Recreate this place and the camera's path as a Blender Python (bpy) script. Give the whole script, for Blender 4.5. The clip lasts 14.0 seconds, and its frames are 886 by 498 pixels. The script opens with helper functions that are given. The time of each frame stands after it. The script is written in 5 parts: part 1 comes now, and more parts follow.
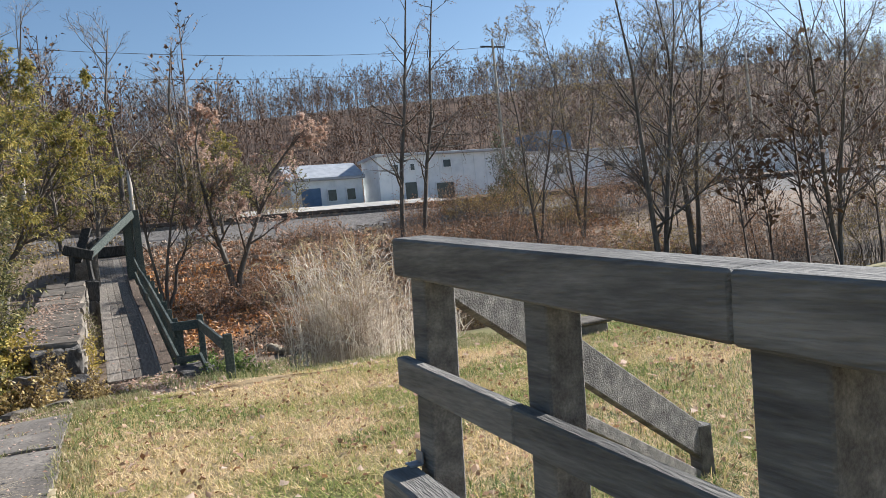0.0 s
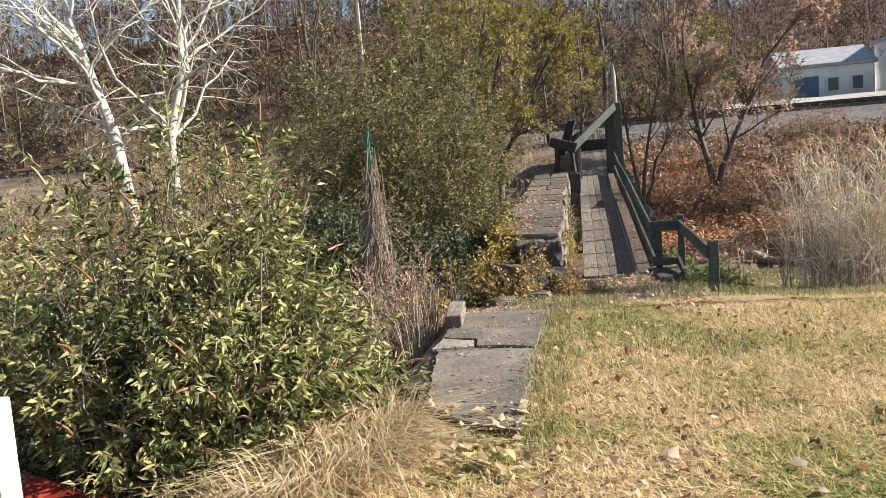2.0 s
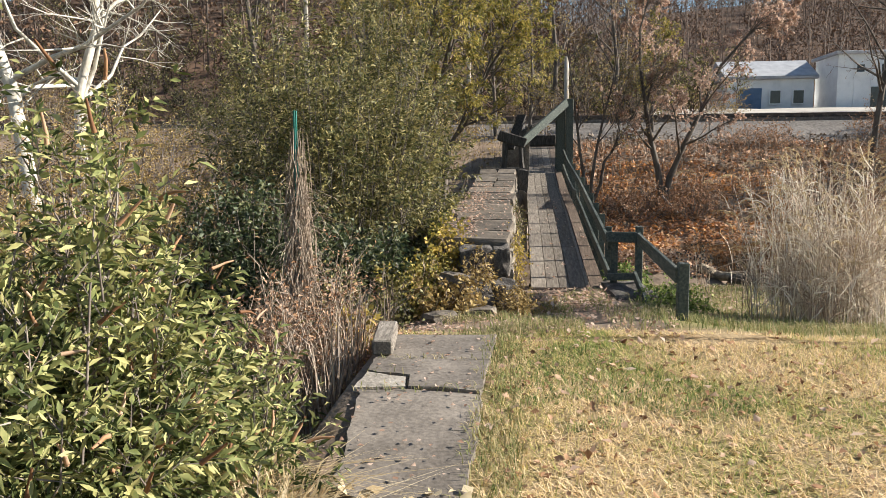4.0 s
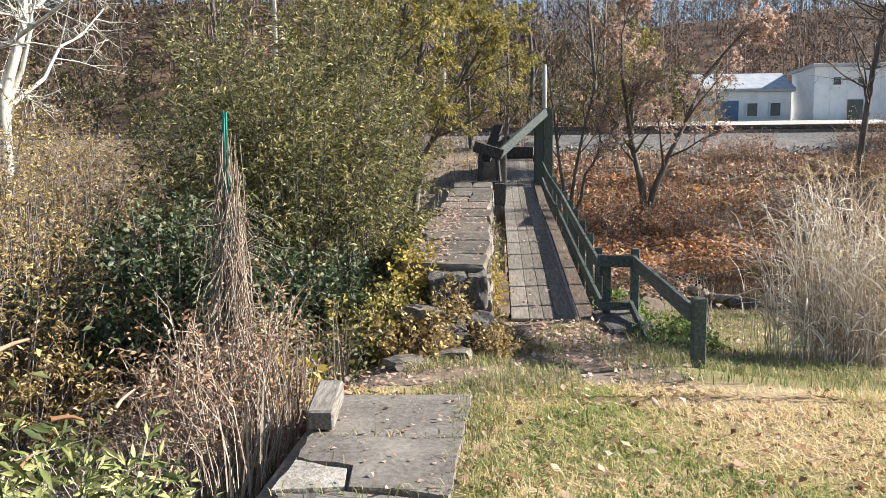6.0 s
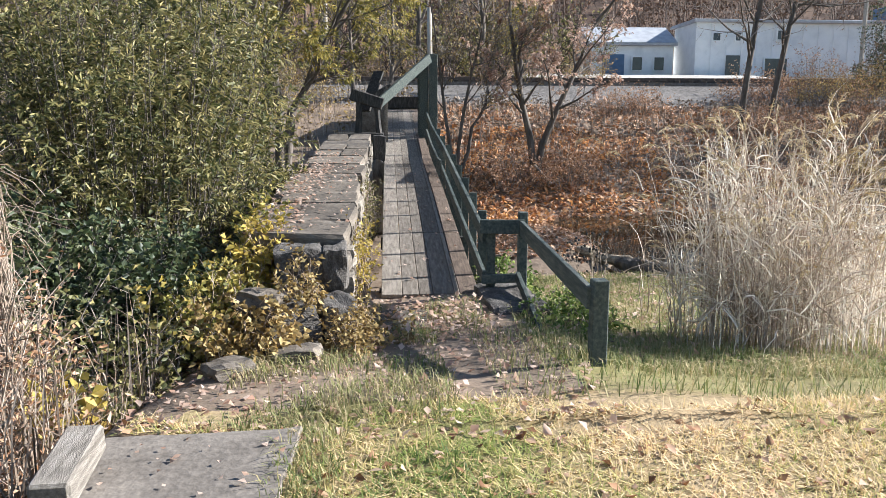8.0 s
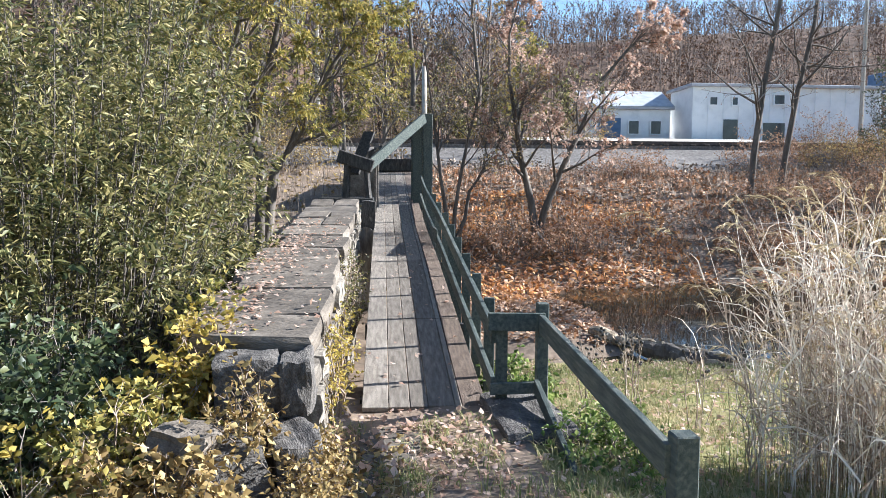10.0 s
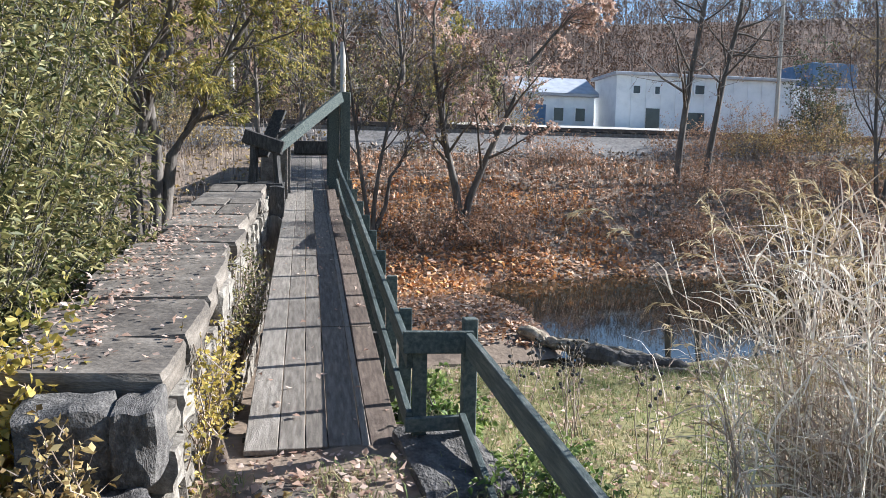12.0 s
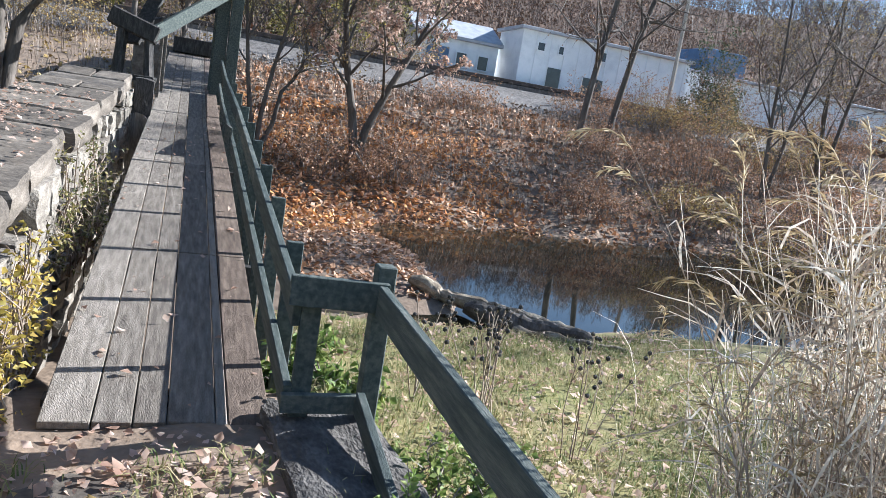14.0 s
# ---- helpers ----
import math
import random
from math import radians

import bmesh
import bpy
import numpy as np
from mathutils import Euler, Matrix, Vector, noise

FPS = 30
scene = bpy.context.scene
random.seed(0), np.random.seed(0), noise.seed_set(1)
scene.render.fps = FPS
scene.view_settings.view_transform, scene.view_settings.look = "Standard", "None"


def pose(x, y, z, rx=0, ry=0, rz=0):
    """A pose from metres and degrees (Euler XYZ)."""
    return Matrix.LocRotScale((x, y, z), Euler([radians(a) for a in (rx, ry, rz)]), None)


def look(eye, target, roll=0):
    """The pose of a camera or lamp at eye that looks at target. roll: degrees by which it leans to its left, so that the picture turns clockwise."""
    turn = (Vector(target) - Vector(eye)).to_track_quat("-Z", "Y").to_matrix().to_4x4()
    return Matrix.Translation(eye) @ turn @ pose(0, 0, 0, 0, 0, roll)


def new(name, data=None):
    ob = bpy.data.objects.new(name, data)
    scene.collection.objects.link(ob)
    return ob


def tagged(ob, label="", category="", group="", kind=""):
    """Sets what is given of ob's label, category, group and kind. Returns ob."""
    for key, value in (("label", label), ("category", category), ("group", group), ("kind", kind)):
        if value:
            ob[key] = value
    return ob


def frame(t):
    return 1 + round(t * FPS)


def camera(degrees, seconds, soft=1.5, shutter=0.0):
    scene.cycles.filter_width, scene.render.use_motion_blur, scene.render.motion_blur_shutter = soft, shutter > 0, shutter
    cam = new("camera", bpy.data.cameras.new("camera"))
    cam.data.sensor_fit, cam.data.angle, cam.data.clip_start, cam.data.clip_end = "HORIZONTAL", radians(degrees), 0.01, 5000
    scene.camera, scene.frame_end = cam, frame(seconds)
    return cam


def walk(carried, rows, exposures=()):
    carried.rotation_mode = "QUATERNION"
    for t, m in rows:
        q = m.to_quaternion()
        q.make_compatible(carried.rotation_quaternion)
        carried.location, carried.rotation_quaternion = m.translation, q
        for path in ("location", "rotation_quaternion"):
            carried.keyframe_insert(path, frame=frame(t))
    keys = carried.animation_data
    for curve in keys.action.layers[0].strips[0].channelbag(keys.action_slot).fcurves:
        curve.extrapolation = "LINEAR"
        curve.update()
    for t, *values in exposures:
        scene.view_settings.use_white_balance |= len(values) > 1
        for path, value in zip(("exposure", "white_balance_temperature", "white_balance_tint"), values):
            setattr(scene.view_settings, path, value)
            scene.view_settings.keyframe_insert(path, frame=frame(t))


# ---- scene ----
cam = camera(60.9, 14.0, soft=0.65)
PATH = [
    (0, (0.036, -12.45, 1.624), (0.87, -10.633, 1.596), -6.0),
    (0.5, (0.008, -12.197, 1.625), (0.419, -10.242, 1.543), -7.9),
    (1, (-0.043, -11.981, 1.639), (0.01, -9.984, 1.533), -3.9),
    (1.5, (-0.048, -11.74, 1.645), (-0.086, -9.747, 1.479), -4.2),
    (2, (0.038, -11.346, 1.637), (-0.331, -9.39, 1.447), -4.4),
    (2.5, (0.052, -11.126, 1.639), (-0.356, -9.179, 1.439), -4.3),
    (2.7, (0.057, -11.072, 1.637), (-0.255, -9.108, 1.427), -4.3),
    (4.8, (-0.228, -9.476, 1.754), (-0.47, -7.507, 1.498), 1.0),
    (5, (-0.228, -9.343, 1.747), (-0.527, -7.392, 1.43), 0.0),
    (5.5, (-0.242, -9.14, 1.736), (-0.43, -7.19, 1.333), 3.0),
    (6, (-0.172, -8.811, 1.71), (-0.314, -6.826, 1.51), -0.4),
    (6.5, (-0.111, -8.512, 1.712), (-0.212, -6.525, 1.502), -0.7),
    (7, (0.007, -8.226, 1.715), (0.021, -6.239, 1.494), -1.2),
    (7.5, (0.044, -7.802, 1.69), (0.134, -5.835, 1.339), 0.3),
    (7.7, (0.066, -7.665, 1.682), (0.216, -5.701, 1.336), 0.1),
    (9.8, (0.136, -5.93, 1.734), (0.137, -3.935, 1.594), -0.3),
    (10, (0.168, -5.837, 1.732), (0.328, -3.85, 1.569), 0.3),
    (10.5, (0.214, -5.558, 1.747), (0.659, -3.62, 1.533), 0.7),
    (11, (0.326, -5.306, 1.768), (0.683, -3.348, 1.565), 0.1),
    (11.5, (0.344, -4.991, 1.752), (0.721, -3.038, 1.547), 0.7),
    (12, (0.386, -4.687, 1.746), (0.745, -2.729, 1.546), 1.1),
    (12.5, (0.37, -4.372, 1.711), (0.734, -2.415, 1.519), 4.2),
    (13, (0.423, -4.034, 1.64), (0.831, -2.101, 1.33), 5.2),
    (13.5, (0.414, -3.742, 1.571), (1.027, -1.865, 1.252), 8.7),
    (14, (0.466, -3.384, 1.515), (1.145, -1.531, 1.193), 9.3),
]
walk(cam, [(t, look(eye, target, roll)) for t, eye, target, roll in PATH],
     [(0, 0.98, 5850, 10), (1.5, 1.02, 6400, 10), (2.7, 1.05, 6500, 10), (5, 1.1, 6400, 10), (6, 1.38, 6100, 10), (7.5, 1.38, 5850, 10), (10, 1.7, 5550, 10), (11.5, 1.45, 5500, 10), (12.5, 1.42, 5450, 10), (14, 1.5, 5400, 10)])

# ---- world, sun ----
SUN_EL, SUN_AZ = radians(27), radians(82)
world = bpy.data.worlds.new("sky")
scene.world = world
world.use_nodes = True
wn = world.node_tree.nodes
sky = wn.new("ShaderNodeTexSky")
sky.sky_type = "NISHITA"
sky.sun_disc = False
sky.sun_elevation, sky.sun_rotation = SUN_EL, SUN_AZ
sky.dust_density = 0.4
sky.air_density = 1.1
sky.ozone_density = 1.6
wn["Background"].inputs["Strength"].default_value = 0.064
world.node_tree.links.new(sky.outputs[0], wn["Background"].inputs["Color"])
SUN_DIR = Vector((math.sin(SUN_AZ) * math.cos(SUN_EL), math.cos(SUN_AZ) * math.cos(SUN_EL), math.sin(SUN_EL)))
sun_data = bpy.data.lights.new("sun", "SUN")
sun_data.energy, sun_data.angle, sun_data.color = 5.5, radians(0.5), (1.0, 0.93, 0.82)
sun = new("sun", sun_data)
sun.matrix_world = look(SUN_DIR * 50, (0, 0, 0))


# ---- materials ----
def mat(name, cols, scale=4.0, rough=0.8, bump=0.3, fine=40.0, stretch=(1, 1, 1), spec=0.3, per_object=0.0, island=0.0, translucent=0.0, con=0.9):
    """Grainy material: colours mixed by noise at two scales, bumped by the finer one."""
    m = bpy.data.materials.new(name)
    m.use_nodes = True
    nt = m.node_tree
    n, l = nt.nodes, nt.links
    bs = n["Principled BSDF"]
    tc = n.new("ShaderNodeTexCoord")
    mp = n.new("ShaderNodeMapping")
    mp.inputs["Scale"].default_value = stretch
    l.new(tc.outputs["Object"], mp.inputs["Vector"])
    big = n.new("ShaderNodeTexNoise")
    big.inputs["Scale"].default_value = scale
    big.inputs["Detail"].default_value = 6
    l.new(mp.outputs[0], big.inputs["Vector"])
    small = n.new("ShaderNodeTexNoise")
    small.inputs["Scale"].default_value = fine
    small.inputs["Detail"].default_value = 4
    l.new(mp.outputs[0], small.inputs["Vector"])
    add = n.new("ShaderNodeMath")
    add.operation = "MULTIPLY_ADD"
    add.inputs[1].default_value = 0.45
    l.new(small.outputs["Fac"], add.inputs[0])
    sc = n.new("ShaderNodeMath")
    sc.operation = "MULTIPLY_ADD"
    sc.inputs[1].default_value = con
    sc.inputs[2].default_value = 0.27 - con / 2
    l.new(big.outputs["Fac"], sc.inputs[0])
    l.new(sc.outputs[0], add.inputs[2])
    last = add
    if per_object or island:
        ran = n.new("ShaderNodeObjectInfo" if per_object else "ShaderNodeNewGeometry")
        off = n.new("ShaderNodeMath")
        off.operation = "MULTIPLY_ADD"
        off.inputs[1].default_value = per_object or island
        l.new(ran.outputs["Random" if per_object else "Random Per Island"], off.inputs[0])
        base = n.new("ShaderNodeMath")
        base.operation = "SUBTRACT"
        base.inputs[1].default_value = (per_object or island) / 2
        l.new(add.outputs[0], base.inputs[0])
        l.new(base.outputs[0], off.inputs[2])
        last = off
    ramp = n.new("ShaderNodeValToRGB")
    els = ramp.color_ramp.elements
    for i, c in enumerate(cols):
        p = 0.25 + 0.5 * i / max(1, len(cols) - 1)
        e = els[i] if i < 2 else els.new(p)
        e.position = p
        e.color = (*c, 1)
    l.new(last.outputs[0], ramp.inputs["Fac"])
    l.new(ramp.outputs["Color"], bs.inputs["Base Color"])
    bs.inputs["Roughness"].default_value = rough
    bs.inputs["Specular IOR Level"].default_value = spec
    if bump:
        b = n.new("ShaderNodeBump")
        b.inputs["Strength"].default_value = bump
        b.inputs["Distance"].default_value = 0.02
        l.new(small.outputs["Fac"], b.inputs["Height"])
        l.new(b.outputs[0], bs.inputs["Normal"])
    if translucent:
        tr = n.new("ShaderNodeBsdfTranslucent")
        l.new(ramp.outputs["Color"], tr.inputs["Color"])
        mx = n.new("ShaderNodeMixShader")
        mx.inputs[0].default_value = translucent
        l.new(bs.outputs[0], mx.inputs[1])
        l.new(tr.outputs[0], mx.inputs[2])
        l.new(mx.outputs[0], n["Material Output"].inputs["Surface"])
    return m


M = {}
M["plank"] = mat("weathered_plank", [(0.11, 0.092, 0.075), (0.20, 0.172, 0.14), (0.31, 0.27, 0.225)], 3, 0.85, 0.5, 30, (12, 0.8, 12), per_object=0.35)
M["plank_red"] = mat("brown_plank", [(0.08, 0.058, 0.044), (0.15, 0.112, 0.085), (0.23, 0.18, 0.14)], 3, 0.85, 0.5, 30, (12, 0.8, 12), per_object=0.2)
M["rail"] = mat("green_grey_rail_wood", [(0.035, 0.045, 0.042), (0.075, 0.09, 0.08), (0.15, 0.155, 0.13)], 4, 0.8, 0.4, 30, (10, 1, 10), per_object=0.2)
M["fence"] = mat("grey_fence_wood", [(0.07, 0.065, 0.06), (0.15, 0.14, 0.125), (0.27, 0.25, 0.22)], 2, 0.85, 0.5, 14, (9, 0.9, 9), per_object=0.15)
M["dark_wood"] = mat("old_dark_timber", [(0.02, 0.02, 0.02), (0.05, 0.047, 0.043), (0.11, 0.1, 0.09)], 4, 0.85, 0.5, 30, (6, 6, 1.5), per_object=0.2)
M["stone"] = mat("old_masonry_stone", [(0.09, 0.077, 0.062), (0.19, 0.165, 0.135), (0.33, 0.295, 0.24)], 4, 0.9, 0.5, 22, per_object=0.35)
M["cap"] = mat("coping_stone", [(0.075, 0.062, 0.05), (0.155, 0.13, 0.103), (0.26, 0.222, 0.18)], 3, 0.9, 0.35, 24, per_object=0.25)
M["slab"] = mat("old_concrete_slab", [(0.085, 0.072, 0.06), (0.185, 0.16, 0.135), (0.31, 0.27, 0.225)], 1.7, 0.9, 0.3, 30, per_object=0.15)
M["white"] = mat("white_painted_metal", [(0.62, 0.64, 0.66), (0.75, 0.77, 0.78), (0.82, 0.83, 0.84)], 1.5, 0.6, 0.05, 20)
M["ground"] = mat("leafy_soil", [(0.11, 0.083, 0.06), (0.21, 0.155, 0.11), (0.33, 0.245, 0.175)], 1.2, 0.95, 0.8, 14)
M["turf"] = mat("dry_turf", [(0.36, 0.265, 0.15), (0.31, 0.23, 0.125), (0.25, 0.20, 0.09), (0.17, 0.165, 0.06)], 0.9, 0.95, 0.8, 24, con=1.3)
M["marsh"] = mat("marsh_turf", [(0.19, 0.15, 0.08), (0.24, 0.205, 0.085), (0.19, 0.195, 0.06)], 1.0, 0.95, 0.6, 18)
M["hillside"] = mat("leaf_covered_hillside", [(0.05, 0.032, 0.022), (0.115, 0.07, 0.045), (0.20, 0.125, 0.08)], 0.35, 0.95, 0.8, 3)
M["bark"] = mat("grey_brown_bark", [(0.06, 0.05, 0.042), (0.115, 0.098, 0.082), (0.19, 0.165, 0.14)], 6, 0.9, 0.6, 30, (1, 1, 0.3))
M["steel"] = mat("rusty_rail_steel", [(0.06, 0.045, 0.038), (0.10, 0.075, 0.06), (0.15, 0.12, 0.10)], 6, 0.6, 0.2, 40)
M["tie"] = mat("creosoted_tie", [(0.03, 0.025, 0.02), (0.06, 0.05, 0.04), (0.10, 0.085, 0.07)], 6, 0.9, 0.4, 30, per_object=0.2)
M["ballast"] = mat("grey_ballast", [(0.075, 0.068, 0.062), (0.155, 0.14, 0.127), (0.25, 0.228, 0.205)], 9, 0.95, 0.9, 30)


# ---- mesh helpers ----
def mesh_ob(name, bm, material, smooth=False):
    me = bpy.data.meshes.new(name)
    bm.to_mesh(me)
    bm.free()
    for mm in material if isinstance(material, (list, tuple)) else [material]:
        me.materials.append(mm)
    if smooth:
        me.shade_smooth()
    return new(name, me)


def part(name, bm, material, parent, label="", smooth=False):
    ob = mesh_ob(name, bm, material, smooth)
    ob.parent = parent
    if label:
        ob["label"] = label
    return ob


def box(bm, lo, hi, rot=None, bevel=0.0, jitter=0.0, rng=random):
    """A box between two corners, turned about its centre by rot (Euler degrees), its edges bevelled."""
    c = [(a + b) / 2 for a, b in zip(lo, hi)]
    s = [abs(b - a) for a, b in zip(lo, hi)]
    m = Matrix.LocRotScale(c, Euler([radians(a) for a in rot]) if rot else None, s)
    r = bmesh.ops.create_cube(bm, size=1, matrix=m)
    if jitter:
        for v in r["verts"]:
            v.co += Vector([rng.uniform(-jitter, jitter) for _ in range(3)])
    if bevel:
        es = list({e for v in r["verts"] for e in v.link_edges})
        bmesh.ops.bevel(bm, geom=es, offset=bevel, segments=1, affect="EDGES")


def beam(bm, a, b, w, h, bevel=0.006, up=(0, 0, 1)):
    """A board from a to b, w wide and h high across."""
    a, b = Vector(a), Vector(b)
    d = (b - a).normalized()
    side = d.cross(Vector(up)).normalized()
    top = side.cross(d)
    m = Matrix((side, d, top)).transposed().to_4x4()
    m.translation = (a + b) / 2
    r = bmesh.ops.create_cube(bm, size=1, matrix=m @ Matrix.Diagonal((w, (b - a).length, h, 1)))
    if bevel:
        bmesh.ops.bevel(bm, geom=list({e for v in r["verts"] for e in v.link_edges}), offset=bevel, segments=1, affect="EDGES")


def tube(bm, pts, radii, sides=6):
    """A tapering tube through points."""
    rings = []
    for i, p in enumerate(pts):
        p = Vector(p)
        d = (Vector(pts[min(i + 1, len(pts) - 1)]) - Vector(pts[max(i - 1, 0)])).normalized()
        s = d.cross(Vector((0.13, 0.97, 0.2))).normalized()
        t = d.cross(s)
        rings.append([bm.verts.new(p + radii[i] * (math.cos(2 * math.pi * k / sides) * s + math.sin(2 * math.pi * k / sides) * t)) for k in range(sides)])
    for a, b in zip(rings, rings[1:]):
        for k in range(sides):
            bm.faces.new((a[k], a[(k + 1) % sides], b[(k + 1) % sides], b[k]))
    bm.faces.new(rings[0][::-1])
    bm.faces.new(rings[-1])


def thing(name, at=(0, 0, 0)):
    ob = new(name)
    ob.location = at
    return ob


def lerp(x, xs, ys):
    return float(np.interp(x, xs, ys))


# ---- ground ----
def ss(a, b, x):
    u = min(1.0, max(0.0, (x - a) / (b - a)))
    return u * u * (3 - 2 * u)


def deck_z(y):
    return lerp(y, (-1, 0, 5.3, 9, 12, 17, 20), (0, 0, 0.66, 1.02, 1.45, 2.3, 2.7))


def ground_z(x, y):
    n1 = noise.noise((x * 0.35, y * 0.35, 3.1))
    n2 = noise.noise((x * 1.3, y * 1.3, 7.7))
    lawn = lerp(y, (-40, -14, -8, -4.2, -3.2), (0.15, 0.15, 0.24, 0.25, 0.14))
    near = lerp(y, (-4, -3, -1.5, 1, 3.0, 4.3, 4.9, 5.6, 9), (0.22, 0.08, -0.12, -0.42, -0.58, -0.68, -0.82, -1.02, -1.02))
    # the far bank stands further back beside the pool
    yb = y - 0.7 * ss(5, 8, x) * ss(24, 19, y)
    far = lerp(yb, (9, 10.2, 11.3, 13.6, 18, 24.2, 25, 28, 29, 43, 60), (-1.02, -1.02, -0.66, 0.3, 1.75, 3.05, 3.4, 3.4, 3.2, 4.9, 5.3))
    z = lawn if y < -4 else (near if y < 9 else far)
    # a mud bar left of the pool
    bar = ss(5.0, 3.6, x) * ss(4.9, 5.7, y) * ss(12, 10, y)
    z += 0.42 * bar
    # earth ramp in front of the boardwalk and under the masonry
    ramp = ss(-1.7, -0.9, x) * ss(1.9, 1.2, x) * ss(1.1, 0.4, y) * ss(-4.4, -3.2, y)
    z = z * (1 - ramp) + (lerp(y, (-4.2, -1.5, 0), (0.25, 0.0, -0.035))) * ramp
    # the land falls away beside the slab
    drop = ss(-1.25, -1.8, x) * ss(-9.5, -6.5, y) * ss(-1, -3, y)
    z -= 0.75 * drop
    # the wooded hill behind the railway
    hill = (24.5 + 0.085 * min(200, max(-60, x))) * ss(58, 165, y)
    left = 14 * ss(29, 72, y) * ss(7, -14, x)
    z += max(hill, left)
    rough = 0.0 if (y < -4 or 24.5 < y < 28.5) else 1.0
    return z + (0.10 * n1 + 0.05 * n2) * rough + 0.012 * n2 * (1 - rough) * (1 if y < -4 else 0)


def ground_sheet():
    xs = np.unique(np.concatenate([np.linspace(-400, -40, 30), np.linspace(-40, -8, 36), np.linspace(-8, 16, 90), np.linspace(16, 60, 40), np.linspace(60, 400, 30)]))
    ys = np.unique(np.concatenate([np.linspace(-300, -30, 12), np.linspace(-30, -15, 14), np.linspace(-15, 14, 105), np.linspace(14, 32, 60), np.linspace(32, 120, 45), np.linspace(120, 400, 30)]))
    verts = [(x, y, ground_z(x, y)) for y in ys for x in xs]
    w = len(xs)
    faces = [(j * w + i, j * w + i + 1, (j + 1) * w + i + 1, (j + 1) * w + i) for j in range(len(ys) - 1) for i in range(w - 1)]
    me = bpy.data.meshes.new("ground")
    me.from_pydata([tuple(map(float, v)) for v in verts], [], faces)
    me.materials.append(M["ground"])
    me.materials.append(M["turf"])
    lawn = [1 if (ys[j] < -3.7 + 0.25 * noise.noise((xs[i] * 2, 0, 0)) and not (xs[i] < -1.2 and ys[j] > -8.6)) else 0 for j in range(len(ys) - 1) for i in range(w - 1)]
    lawn = [2 if (m == 0 and -4 < ys[k // (w - 1)] < 4.6 and xs[k % (w - 1)] > 1.15) else m for k, m in enumerate(lawn)]
    me.materials.append(M["marsh"])
    me.materials.append(M["hillside"])
    me.materials.append(M["ballast"])
    lawn = [3 if ys[k // (w - 1)] > 29 else 4 if ys[k // (w - 1)] > 21.3 + 0.8 * noise.noise((xs[k % (w - 1)] * 0.5, 3, 0)) and xs[k % (w - 1)] > -6 else m for k, m in enumerate(lawn)]
    me.polygons.foreach_set("material_index", lawn)
    me.shade_smooth()
    return tagged(new("ground", me), "earth, mown lawn and leaf-strewn creek banks", "ground", kind="structure")


ground_sheet()

WATER_Z = -0.72
bm = bmesh.new()
# surface tilted 1.8 degrees so its reflection clears the bank and shows sky
box(bm, (-40, 3.9, WATER_Z - 0.04), (60, 12.6, WATER_Z), rot=(1.8, 0, 0))
wm = bpy.data.materials.new("creek_water")
wm.use_nodes = True
wb = wm.node_tree.nodes["Principled BSDF"]
wb.inputs["Base Color"].default_value = (0.018, 0.017, 0.012, 1)
wb.inputs["Roughness"].default_value = 0.03
wb.inputs["IOR"].default_value = 1.33
wnz = wm.node_tree.nodes.new("ShaderNodeTexNoise")
wnz.inputs["Scale"].default_value = 3.5
wbp = wm.node_tree.nodes.new("ShaderNodeBump")
wbp.inputs["Strength"].default_value = 0.04
wm.node_tree.links.new(wnz.outputs["Fac"], wbp.inputs["Height"])
wm.node_tree.links.new(wbp.outputs[0], wb.inputs["Normal"])
tagged(mesh_ob("water", bm, wm), "still creek pool, tilted to reflect blue sky", "water", kind="structure")


# ---- boardwalk ----
def boardwalk():
    root = tagged(thing("boardwalk"), "weathered plank footbridge ramp with lengthwise boards", "footbridge")
    edges = [0.0, 0.215, 0.385, 0.53, 0.745, 0.80, 1.0]
    runs = [(0, 2.35), (2.36, 5.28), (5.29, 8.9), (8.91, 12.2), (12.21, 16.5)]
    rng = random.Random(4)
    for k, (a, b) in enumerate(zip(edges, edges[1:])):
        for y0, y1 in runs:
            bm = bmesh.new()
            g = 0.006
            y0j = y0 + (rng.uniform(-0.015, 0.015) if y0 else rng.uniform(0, 0.03))
            beam(bm, ((a + b) / 2, y0j, deck_z(y0) - 0.02), ((a + b) / 2, y1 - 0.004, deck_z(y1) - 0.02), b - a - g, 0.04, 0.004)
            p = part("plank", bm, M["plank_red"] if k == 5 else M["plank"], root)
    for y in (0.3, 2.3, 5.3, 8.9, 12.2, 16.3):
        bm = bmesh.new()
        box(bm, (-0.02, y - 0.05, deck_z(y) - 0.2), (1.05, y + 0.05, deck_z(y) - 0.042))
        part("joist", bm, M["dark_wood"], root)
    for x in (0.06, 0.94):
        bm = bmesh.new()
        for ya, yb in ((0.1, 5.3), (5.3, 9), (9, 12), (12, 16.5)):
            beam(bm, (x, ya, deck_z(ya) - 0.3), (x, yb, deck_z(yb) - 0.3), 0.09, 0.2, 0.0)
        part("stringer", bm, M["dark_wood"], root)
    return root


boardwalk()


